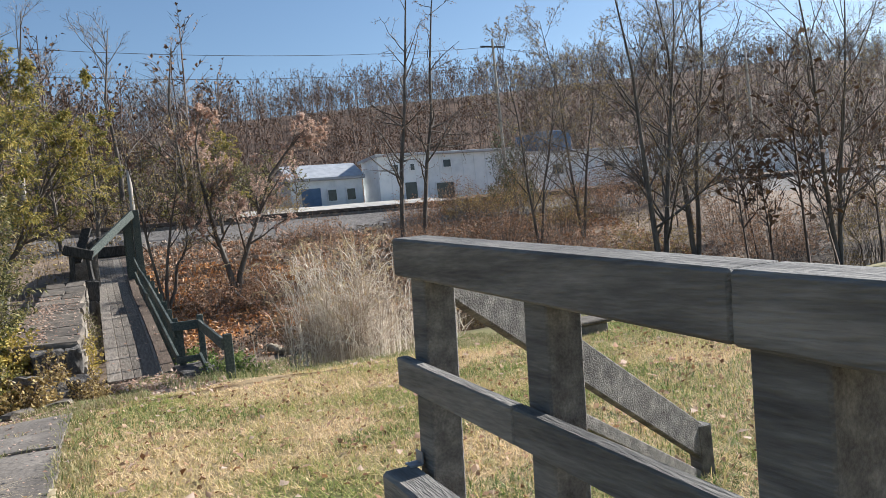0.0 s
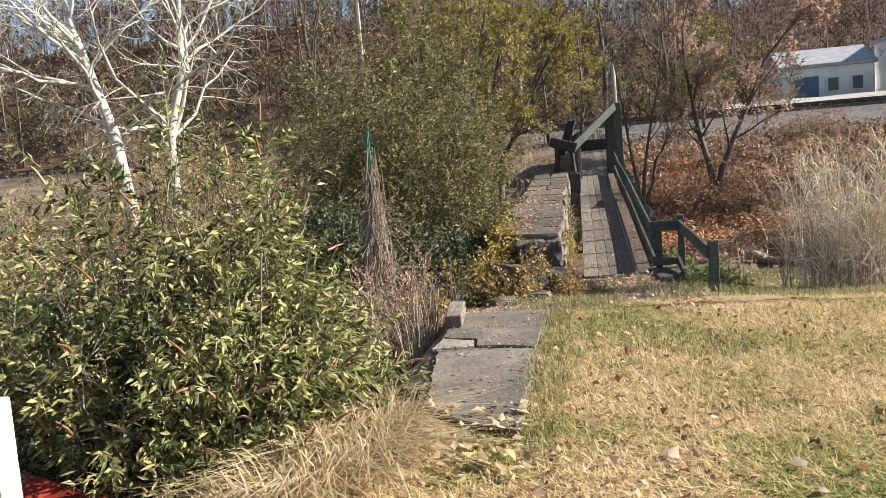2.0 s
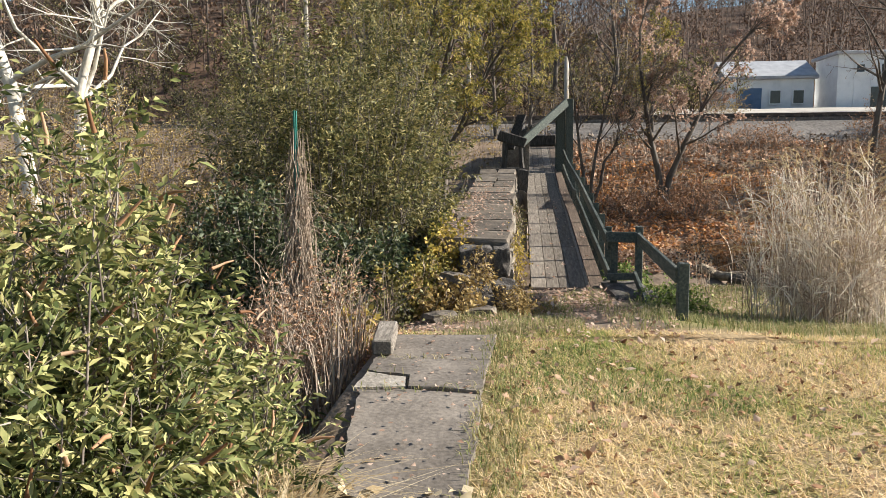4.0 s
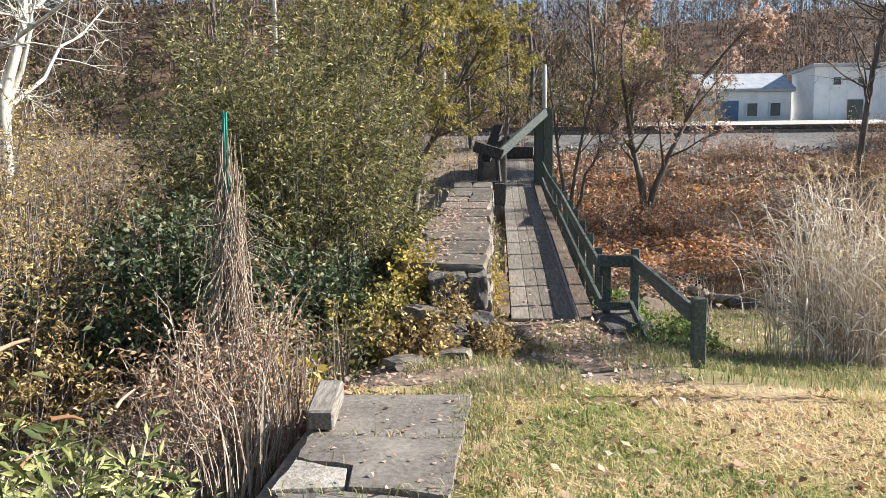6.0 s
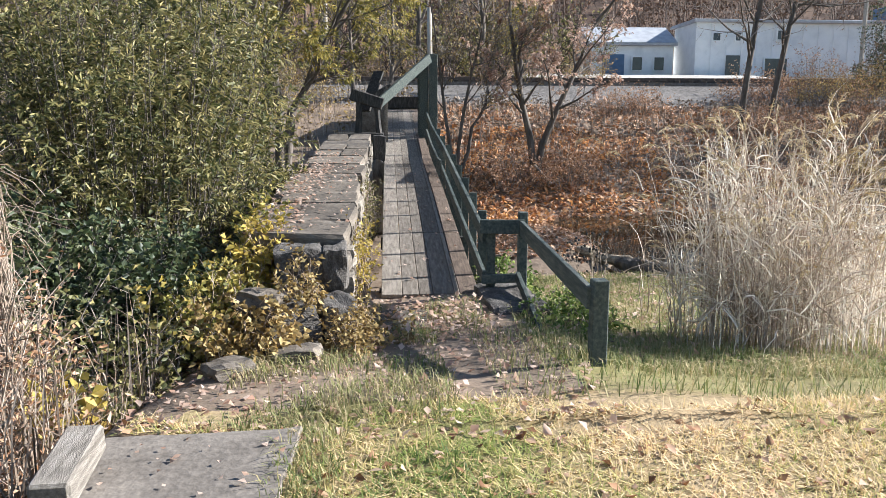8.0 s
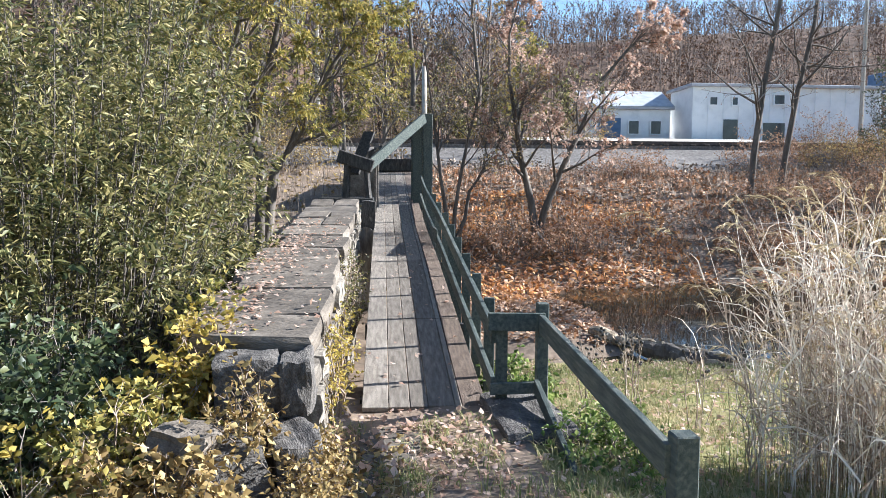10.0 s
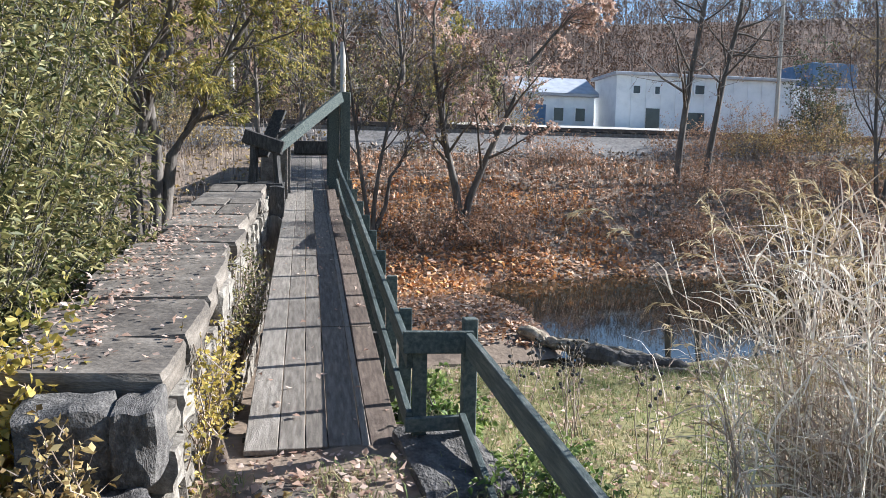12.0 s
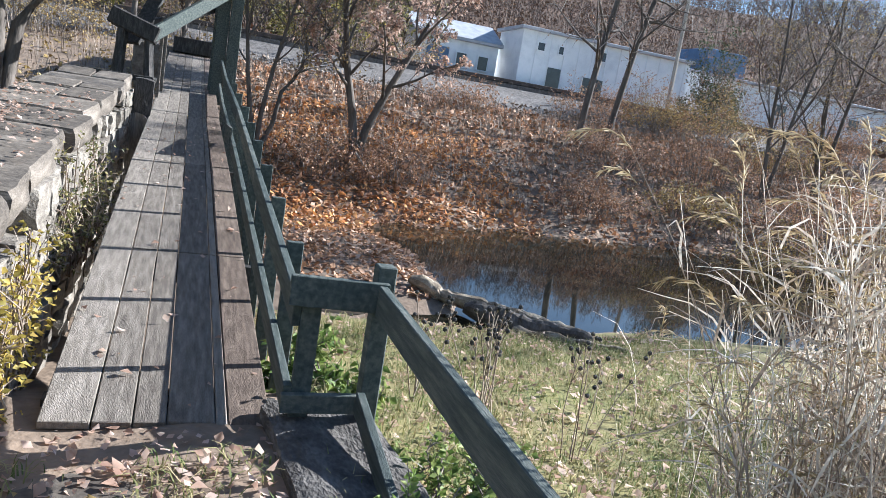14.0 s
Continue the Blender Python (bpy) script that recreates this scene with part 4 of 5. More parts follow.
xs, ys = W.uniform(-62, 11, 470), 29 + 36 * W.uniform(0, 1, 470) ** 1.4
woods("slope_brush", np.stack([xs, ys, [gz(a, b) for a, b in zip(xs, ys)]], 1), 28, "tangled olive and brown brush beyond the railway", 3.4, 34, 5, M["leaf_olive"])
xs, ys = W.uniform(-75, 9, 260), W.uniform(31, 75, 260)
woods("slope_woods", np.stack([xs, ys, [gz(a, b) for a, b in zip(xs, ys)]], 1), 19, "bare woods on the slope beyond the railway", 9, 24, 3)
flat_leaves("slope_leaves", scatter(7000, -60, 10, 29, 75, W, None, 0.05), 0.4, [M["far_leaf"]], W, "brown leaf litter on the wooded slope", 0.6)


# ---- bridge tower ----
def tower():
    root = tagged(thing("bridge_tower"), "dark timber bridge tower with a slanting brace", "tower")
    for nm, lo, hi in (("post", (1.10, 11.42, 0.0), (1.31, 11.6, 3.4)), ("side_board", (0.86, 11.48, 1.2), (1.09, 11.54, 3.12)), ("inner_post", (0.84, 11.9, 1.2), (0.93, 12.0, 3.1))):
        bm = bmesh.new()
        box(bm, lo, hi, bevel=0.01)
        part(nm, bm, M["rail"], root)
    bm = bmesh.new()
    beam(bm, (1.12, 11.40, 3.30), (-0.16, 9.75, 2.12), 0.07, 0.22, 0.006)
    part("brace", bm, M["rail"], root)
    bm = bmesh.new()
    beam(bm, (0.95, 12.1, 3.05), (-0.5, 11.0, 2.2), 0.06, 0.2, 0.006)
    part("brace", bm, M["dark_wood"], root)
    return root


tower()


def trestle():
    root = tagged(thing("timber_trestle"), "black old timber trestle on the end of the stone wall", "trestle")
    for x, lean in ((-0.56, -0.04), (-0.14, 0.04)):
        for y in (9.5, 10.1):
            bm = bmesh.new()
            tube(bm, [(x + lean, y, 1.36), (x, y, 1.8), (x - lean * 0.5, y, 2.3)], [0.075, 0.06, 0.06], 6)
            part("leg", bm, M["dark_wood"], root)
    bm = bmesh.new()
    beam(bm, (-0.72, 9.5, 2.36), (-0.02, 9.5, 2.14), 0.16, 0.26, 0.02)
    part("crossbeam", bm, M["dark_wood"], root)
    bm = bmesh.new()
    beam(bm, (-0.72, 10.1, 2.36), (-0.02, 10.1, 2.14), 0.16, 0.26, 0.02)
    part("crossbeam", bm, M["dark_wood"], root)
    bm = bmesh.new()
    beam(bm, (-0.45, 10.4, 2.0), (-0.12, 11.2, 2.95), 0.26, 0.06, 0.006)
    part("leaning_board", bm, M["dark_wood"], root)
    for y in np.arange(9.3, 12.6, 0.42):
        bm = bmesh.new()
        box(bm, (-1.1, y - 0.06, 1.42), (-0.02, y + 0.06, 1.51), bevel=0.008)
        part("sleeper", bm, M["dark_wood"], root)
    for x, y, h in ((0.02, 10.2, 2.5), (0.06, 10.9, 2.6), (0.0, 12.3, 2.7)):
        bm = bmesh.new()
        box(bm, (x - 0.025, y - 0.025, 1.0), (x + 0.025, y + 0.025, h), bevel=0.004)
        part("stake", bm, M["plank"], root)


trestle()

# end step of the walk; its dark colour stands in for the shade there
bm = bmesh.new()
box(bm, (0.08, 16.2, 2.2), (1.02, 16.5, 2.55), bevel=0.01)
tagged(mesh_ob("timber_step", bm, M["dark_wood"]), "timber step, coloured dark for shade, at the far end of the boardwalk", "step")
bm = bmesh.new()
box(bm, (-0.8, 16.4, 0.3), (1.4, 18.5, 2.3), bevel=0.02)
tagged(mesh_ob("far_abutment", bm, M["stone"]), "rough stone abutment under the far end of the walk", "abutment", kind="structure")


# ---- rough blocks, built once in a few shapes and shared ----
def rock_mesh(name, seed, material, rough=0.10, cuts=3):
    bm = bmesh.new()
    bmesh.ops.create_cube(bm, size=1)
    bmesh.ops.subdivide_edges(bm, edges=bm.edges[:], cuts=cuts, use_grid_fill=True)
    for v in bm.verts:
        n = noise.noise_vector(v.co * 2.1 + Vector((seed * 7.3, seed, 1)))
        edge = sum(abs(abs(c) - 0.5) < 0.01 for c in v.co)
        v.co *= 1 - 0.035 * (edge - 1)
        v.co += n * rough
    me = bpy.data.meshes.new(name)
    bm.to_mesh(me)
    bm.free()
    me.materials.append(material)
    return me


R = random.Random(21)
# dark rock of the doorstep; on the wall's end its darkness stands for shade
M["dark_rock"] = mat("dark_lichened_rock_and_shade", [(0.045, 0.04, 0.036), (0.10, 0.09, 0.08), (0.21, 0.19, 0.17)], 7, 0.95, 0.9, 30)
FACE = [rock_mesh("stone", i, M["stone"], 0.11) for i in range(7)]
CAP = [rock_mesh("coping_stone", i + 20, M["cap"], 0.022, 4) for i in range(5)]
# end stones coloured dark in place of the shade on the wall's end face
END_SHADED = [rock_mesh("stone", i + 60, M["dark_rock"], 0.09, 6) for i in range(4)]
ROCK = [rock_mesh("fallen_stone", i + 40, M["cap"], 0.16) for i in range(4)]


def place(name, me, at, size, parent=None, turn=(0, 0, 0)):
    ob = new(name, me)
    ob.matrix_world = Matrix.LocRotScale(at, Euler([radians(a) for a in turn]), size)
    if parent:
        ob.parent = parent
    return ob


def wall_top(y):
    return lerp(y, (-1.4, -0.8, 1.1, 8.4, 13.5), (0.68, 0.74, 0.93, 1.47, 1.6))


bm = bmesh.new()
for k in range(10):
    ya = -0.75 + k * 0.94
    box(bm, (-0.98, ya, -1.5), (-0.44, ya + 0.94, wall_top(ya) - 0.14))
masonry = tagged(mesh_ob("wall_masonry", bm, M["stone"]), "old rubble stone wall with worn coping slabs", "wall", kind="structure")
y = -0.9
while y < 8.5:
    ln = R.uniform(0.55, 1.1)
    zt = wall_top(y + ln / 2)
    if R.random() < 0.35:
        xm = R.uniform(-0.8, -0.65)
        spans = ((-1.12, xm), (xm + 0.02, -0.27))
    else:
        spans = ((-1.12 + R.uniform(-0.1, 0.1), -0.27 + R.uniform(-0.05, 0.03)),)
    for a, b in spans:
        place("coping_stone", R.choice(CAP), ((a + b) / 2, y + ln / 2, zt - 0.09 + R.uniform(-0.01, 0.01)), (b - a, ln - 0.008, 0.2), masonry, (R.uniform(-2, 2) + 4.2, R.uniform(-2, 2), R.uniform(-3, 3)))
    y += ln
zrow = -1.2
while zrow < 1.3:
    hh = R.uniform(0.19, 0.27)
    y = -1.2 + R.uniform(0, 0.3)
    while y < 8.6:
        ln = R.uniform(0.28, 0.62)
        if zrow + hh < wall_top(y) - 0.1:
            place("stone", R.choice(FACE), (-0.38 + R.uniform(-0.03, 0.03), y + ln / 2, zrow + hh / 2), (0.26, ln - 0.015, hh - 0.012), masonry, (R.uniform(-3, 3) + 3, R.uniform(-3, 3), R.choice((0, 180)) + R.uniform(-3, 3)))
        y += ln
    zrow += hh
for i, (x, yy, z, sx, sy, sz) in enumerate(((-0.36, -1.08, 0.5, 0.19, 0.42, 0.36), (-0.66, -1.12, 0.45, 0.40, 0.34, 0.46), (-0.36, -1.5, 0.16, 0.26, 0.55, 0.34), (-0.8, -1.7, 0.14, 0.55, 0.6, 0.38))):
    place("stone", END_SHADED[i], (x, yy, z), (sx, sy, sz), masonry, (2, -3, 8 * i))
place("stone", FACE[2], (-0.16, 8.5, 0.2), (0.36, 0.4, 1.5), masonry)
for x, yy, z, s, lab in ((-0.86, -1.85, 0.36, (0.34, 0.3, 0.2), "pale fallen stone half hidden in yellow leaves"), (-0.55, -2.35, 0.07, (0.26, 0.3, 0.2), "mossy fallen stone at the wall's end"), (-1.5, -1.3, 0.2, (0.36, 0.4, 0.22), "fallen stone among weeds"),
                         (-0.95, -2.7, 0.12, (0.3, 0.24, 0.14), "small fallen stone before the wall")):
    tagged(place("fallen_stone", R.choice(ROCK), (x, yy, z), s, None, (R.uniform(-9, 9), R.uniform(-9, 9), R.uniform(0, 360))), lab, "stone")
tagged(place("doorstep_stone", rock_mesh("doorstep_stone", 77, M["dark_rock"], 0.085, 8), (1.24, -0.38, -0.1), (0.5, 1.02, 0.36), None, (1, -3, 6)), "large rough stone block in front of the boardwalk", "stone")
tagged(place("stub_post", rock_mesh("stub_post", 78, M["dark_wood"], 0.05), (-0.1, 8.45, 1.2), (0.26, 0.22, 0.56), None, (2, 3, 4)), "dark squared stub beside the boardwalk", "post")


# ---- concrete path ----
def path_slab(pts, z0, z1, seed):
    """A slab with crumbled edges from a ring of corners."""
    rng = random.Random(seed)
    ring = []
    for (xa, ya), (xb, yb) in zip(pts, pts[1:] + pts[:1]):
        n = max(2, int(math.hypot(xb - xa, yb - ya) / 0.09))
        for k in range(n):
            u = k / n
            ring.append((xa + (xb - xa) * u + rng.uniform(-0.014, 0.014), ya + (yb - ya) * u + rng.uniform(-0.014, 0.014)))
    bm = bmesh.new()
    low = [bm.verts.new((x, y, z0)) for x, y in ring]
    cx, cy = sum(p[0] for p in ring) / len(ring), sum(p[1] for p in ring) / len(ring)
    high = [bm.verts.new((x, y, z1 - 0.012)) for x, y in ring]
    top = [bm.verts.new((x + (cx - x) * 0.012, y + (cy - y) * 0.012, z1)) for x, y in ring]
    for i in range(len(ring)):
        j = (i + 1) % len(ring)
        bm.faces.new((low[i], low[j], high[j], high[i]))
        bm.faces.new((high[i], high[j], top[j], top[i]))
    bm.faces.new(top)
    return bm


bm = bmesh.new()
box(bm, (-1.10, -6.95, 0.0), (-0.42, -4.16, 0.258), bevel=0.02)
tagged(mesh_ob("path_bed", bm, M["ground"]), "earth bed under the path slabs", "path bed", kind="structure")
footpath = tagged(thing("footpath"), "cracked grey concrete path slabs beside the lawn", "path", kind="structure")
part("slab", path_slab([(-0.97, -7.0), (-0.66, -7.33), (-0.36, -7.5), (-0.37, -5.62), (-0.86, -5.55), (-1.16, -5.58)], -0.1, 0.275, 1), M["slab"], footpath)
part("slab", path_slab([(-1.19, -5.2), (-0.88, -5.28), (-0.85, -5.53), (-0.37, -5.6), (-0.36, -4.82), (-1.2, -4.9)], -0.1, 0.29, 2), M["slab"], footpath)
part("slab", path_slab([(-1.2, -4.88), (-0.36, -4.8), (-0.33, -4.02), (-1.22, -4.1)], -0.1, 0.28, 3), M["slab"], footpath)
M["pale_slab"] = mat("pale_broken_concrete", [(0.17, 0.15, 0.125), (0.33, 0.295, 0.25), (0.47, 0.43, 0.37)], 4, 0.9, 0.5, 34)
part("broken_corner", path_slab([(-1.19, -5.565), (-0.88, -5.53), (-0.90, -5.3), (-1.19, -5.215)], -0.05, 0.283, 4), M["pale_slab"], footpath, "paler broken corner of the slab")

bm = bmesh.new()
beam(bm, (-1.15, -4.80, 0.345), (-1.18, -4.36, 0.40), 0.15, 0.12, 0.012)
M["grey_wood"] = mat("bleached_end_grain", [(0.11, 0.095, 0.08), (0.25, 0.22, 0.185), (0.42, 0.38, 0.33)], 4, 0.85, 0.7, 30, (14, 1.2, 14))
tagged(mesh_ob("timber_block", bm, M["grey_wood"]), "bleached timber block lying at the slab's edge", "timber")


# ---- stake with dead vines ----
def stake():
    root = tagged(thing("metal_stake", (-2.38, -2.75, -0.6)), "green metal fence stake wrapped in dead vines", "stake")
    bm = bmesh.new()
    box(bm, (-0.018, -0.012, -0.2), (0.018, 0.012, 2.82))
    box(bm, (-0.006, -0.03, -0.2), (0.006, 0.012, 2.82))
    M["stake"] = mat("green_painted_steel", [(0.02, 0.10, 0.08), (0.03, 0.16, 0.13), (0.05, 0.22, 0.18)], 6, 0.5, 0.1, 30)
    part("stake_bar", bm, M["stake"], root)
    rng = np.random.default_rng(3)
    n = 260
    u = np.linspace(0, 1, 10)[None]
    ph, r = rng.uniform(0, 6.28, (n, 1)), rng.uniform(0.02, 0.20, (n, 1))
    top = rng.uniform(0.8, 2.65, (n, 1))
    tw = rng.uniform(-5, 5, (n, 1))
    rad = r * (1.4 - 0.9 * u) + 0.01
    lines = np.stack([rad * np.cos(ph + tw * u), rad * np.sin(ph + tw * u), u * top], 2)
    lines += rng.normal(size=lines.shape) * 0.02
    hang = grow(lines[:, 7], rng.normal(size=(n, 3)), rng.uniform(0.25, 0.6, n), 0.3, rng, 6, -0.25)
    ob = tagged(new("vine_mass", mesh_np("vine_mass", [(*tubes(lines, 0.005, 0.003, 4), 0), (*tubes(hang, 0.003, 0.002, 3), 0)], [M["dead_vine"]])), kind="stuff")
    ob.parent = root


stake()
blades("dead_stalks", scatter(1500, -2.65, -1.4, -5.4, -2.2, G), 0.75, 0.004, [M["dead_vine"]], G, "dense brown dead stalks along the slab", 0.5)

# ---- logs ----
M["log"] = mat("weathered_log", [(0.10, 0.075, 0.05), (0.28, 0.22, 0.15), (0.50, 0.42, 0.31)], 3, 0.9, 0.9, 26, (3, 3, 3), per_object=0.3)
for n, (a, b, ra, rb, m, lab) in enumerate((((3.52, 5.89), (4.44, 5.01), 0.12, 0.10, "log", "pale weathered log on the mud beside the pool"),
                                            ((4.36, 5.13), (5.12, 4.29), 0.10, 0.06, "log", "splintered pale log beside the pool"),
                                            ((3.96, 5.01), (4.64, 4.37), 0.13, 0.13, "bark", "dark rotten log beside the pool"),
                                            ((4.56, 4.49), (5.16, 3.93), 0.12, 0.07, "bark", "dark broken log beside the pool"),
                                            ((4.24, 4.21), (5.44, 3.49), 0.05, 0.035, "log", "thin bleached log on the creek margin"))):
    pts = []
    for k in range(15):
        u = k / 14
        x, y = a[0] + (b[0] - a[0]) * u, a[1] + (b[1] - a[1]) * u
        w = noise.noise_vector((u * 3, n * 5.1, 2)) * 0.06
        pts.append((x + w.x, y + w.y, max(ground_z(x, y), WATER_Z) + ra * 0.55 + w.z * 0.4))
    bm = bmesh.new()
    tube(bm, pts, [(ra + (rb - ra) * k / 14) * (0.9 + 0.3 * noise.noise((k * 0.9, n * 3.3, 0))) * (0.6 if k in (0, 14) else 1) for k in range(15)], 12)
    for v in bm.verts:
        v.co += noise.noise_vector(v.co * 4) * 0.045 + noise.noise_vector(v.co * 13) * 0.028
    tagged(mesh_ob("log", bm, M[m]), lab, "log")
bm = bmesh.new()
beam(bm, (4.05, 12.9, 0.62), (4.5, 12.75, 0.12), 0.14, 0.04)
tagged(mesh_ob("loose_board", bm, M["grey_wood"]), "bleached loose board leaning on brush by the creek", "board")
bm = bmesh.new()
beam(bm, (5.2, 12.0, -0.45), (6.4, 12.5, -0.35), 0.12, 0.04)
tagged(mesh_ob("loose_board", bm, M["grey_wood"]), "bleached loose board lying on the leaf litter", "board")


# ---- timber fence by the lawn ----
def timber_fence():
    root = tagged(thing("timber_fence"), "heavy weathered grey timber fence by the lawn", "fence")

    def at(y, z, off=0.0):
        return (1.09 + (y + 9.96) * -0.01 + off, y, z)

    for ya, yb, za, zb, off in ((-9.86, -11.45, 1.575, 1.45, 0.0), (-11.455, -13.6, 1.45, 1.30, -0.006)):
        bm = bmesh.new()
        beam(bm, at(ya, za, off), at(yb, zb, off), 0.14, 0.138, 0.008)
        part("top_beam", bm, M["fence"], root)
    for y, w, top in ((-9.98, 0.06, 1.50), (-10.74, 0.056, 1.445), (-11.55, 0.08, 1.385), (-12.9, 0.07, 1.29)):
        bm = bmesh.new()
        x = at(y, 0)[0]
        box(bm, (x - w, y - w, 0.5), (x + w, y + w, top), rot=(0, 3.0, 0), bevel=0.006)
        part("post", bm, M["fence"], root)
    for ya, yb, za, zb in ((-9.9, -10.70, 1.165, 1.11), (-10.705, -13.3, 1.11, 0.93)):
        bm = bmesh.new()
        beam(bm, at(ya, za, -0.09), at(yb, zb, -0.09), 0.045, 0.105, 0.005)
        part("middle_rail", bm, M["fence"], root)
    bm = bmesh.new()
    beam(bm, at(-9.93, 0.765, -0.16), at(-11.9, 0.66, -0.16), 0.13, 0.14, 0.012)
    part("sill", bm, M["fence"], root)
    bm = bmesh.new()
    x, y, _ = at(-9.95, 0)
    box(bm, (x - 0.13, y - 0.03, 0.834), (x - 0.08, y + 0.03, 0.840))
    box(bm, (x - 0.085, y - 0.03, 0.834), (x - 0.080, y + 0.03, 0.88))
    part("bracket", bm, M["roof_steel"], root, "galvanised steel angle bracket")


M["roof_steel"] = mat("galvanised_steel", [(0.16, 0.17, 0.18), (0.25, 0.26, 0.27), (0.35, 0.36, 0.37)], 8, 0.4, 0.1, 40)
bm = bmesh.new()
box(bm, (0.82, -13.6, -0.2), (1.26, -9.84, 0.60), bevel=0.02)
tagged(mesh_ob("fence_footing", bm, M["slab"]), "low weathered concrete wall under the timber fence", "wall", kind="structure")
timber_fence()


def low_fence():
    root = tagged(thing("sloping_rail"), "sloping grey timber handrail from the fence down to the lawn", "rail")

    def at(u, z):
        return (1.16 + u * 0.94, -9.95 + u * 0.342, z)

    bm = bmesh.new()
    beam(bm, at(0.03, 1.50), at(1.80, 0.40), 0.05, 0.17, 0.006)
    part("rail", bm, M["fence"], root)
    bm = bmesh.new()
    beam(bm, at(0.5, 0.92), at(1.72, 0.24), 0.05, 0.06, 0.004)
    part("lower_rail", bm, M["fence"], root)
    for u, top in ((1.80, 0.50),):
        x, y, _ = at(u, 0)
        bm = bmesh.new()
        box(bm, (x - 0.045, y - 0.045, 0.0), (x + 0.045, y + 0.045, top), bevel=0.006)
        part("post", bm, M["fence"], root)


low_fence()
bm = bmesh.new()
box(bm, (5.3, -4.75, 0.0), (5.72, -4.35, 0.38), bevel=0.02)
meter = tagged(mesh_ob("concrete_box", bm, M["slab"]), "grey concrete box with a pale lid by the creek", "box")
bm = bmesh.new()
box(bm, (5.26, -4.79, 0.38), (5.76, -4.31, 0.43), bevel=0.015)
part("lid", bm, M["cap"], meter, "pale lid")

# ---- red sheet and white rail at the lawn's corner ----
# red set darker so the colour carries the shade lying on the sheet
M["red"] = mat("red_paint_in_shade", [(0.16, 0.02, 0.014), (0.28, 0.035, 0.022), (0.36, 0.06, 0.035)], 3, 0.5, 0.1, 30)
M["white_wood"] = mat("peeling_white_paint", [(0.45, 0.44, 0.42), (0.72, 0.72, 0.71), (0.82, 0.82, 0.81)], 7, 0.7, 0.3, 30)


bm = bmesh.new()
box(bm, (-3.35, -9.05, 0.30), (-1.9, -8.3, 0.35), rot=(3, 4, -20), bevel=0.006)
for k in range(4):
    box(bm, (-3.15 + 0.32 * k, -9.0 + 0.26 - 0.1 * k, 0.35 - 0.02 * k + 0.02), (-3.11 + 0.32 * k, -8.34 + 0.16 - 0.1 * k, 0.385 - 0.02 * k + 0.02), rot=(3, 4, -20), bevel=0.004)
tagged(mesh_ob("red_sheet", bm, M["red"]), "ribbed red metal sheet lying in the grass", "metal sheet")
white_rail = tagged(thing("white_railing"), "peeling white wooden railing end", "railing")
bm = bmesh.new()
box(bm, (-2.16, -9.08, 0.0), (-2.06, -8.98, 0.96), bevel=0.006)
part("post", bm, M["white_wood"], white_rail)
bm = bmesh.new()
box(bm, (-3.6, -9.12, 0.80), (-2.02, -9.085, 0.98), bevel=0.005)
part("rail", bm, M["white_wood"], white_rail)


# ---- railway ties ----
tie_me = None
for i in range(150):
    x = -30 + i * 0.6
    if tie_me is None:
        bm = bmesh.new()
        box(bm, (-0.11, -1.3, -0.08), (0.11, 1.3, 0.08), bevel=0.01)
        tie_me = bpy.data.meshes.new("tie")
        bm.to_mesh(tie_me)
        bm.free()
        tie_me.materials.append(M["tie"])
    ob = new("tie", tie_me)
    ob.location = (x, 26.43, 3.51)
    ob.parent = railway

# ---- gravel yard and buildings ----
M["yard"] = mat("pale_gravel", [(0.34, 0.31, 0.27), (0.44, 0.41, 0.36), (0.54, 0.51, 0.46)], 0.6, 0.95, 0.4, 25)
bm = bmesh.new()
n = 7
grid = [[bm.verts.new((7.5 + i * 2.8, 30.2 + j * 2.4, ground_z(7.5 + i * 2.8, 30.2 + j * 2.4) + 0.16)) for i in range(n)] for j in range(7)]
for j in range(6):
    for i in range(n - 1):
        bm.faces.new((grid[j][i], grid[j][i + 1], grid[j + 1][i + 1], grid[j + 1][i]))
tagged(mesh_ob("yard", bm, M["yard"]), "pale gravel yard beyond the railway", "yard", kind="structure")
# blue with distance haze mixed into the colour as lower saturation
M["blue"] = mat("hazed_blue_metal", [(0.07, 0.13, 0.22), (0.10, 0.17, 0.28), (0.15, 0.22, 0.33)], 2, 0.5, 0.05, 20)
M["glass"] = mat("dark_window_glass", [(0.02, 0.025, 0.03), (0.035, 0.04, 0.05), (0.05, 0.06, 0.07)], 2, 0.1, 0, 20, spec=0.6)
M["roof"] = mat("grey_roof_sheet", [(0.30, 0.31, 0.33), (0.40, 0.41, 0.43), (0.5, 0.51, 0.52)], 2, 0.6, 0.1, 20)


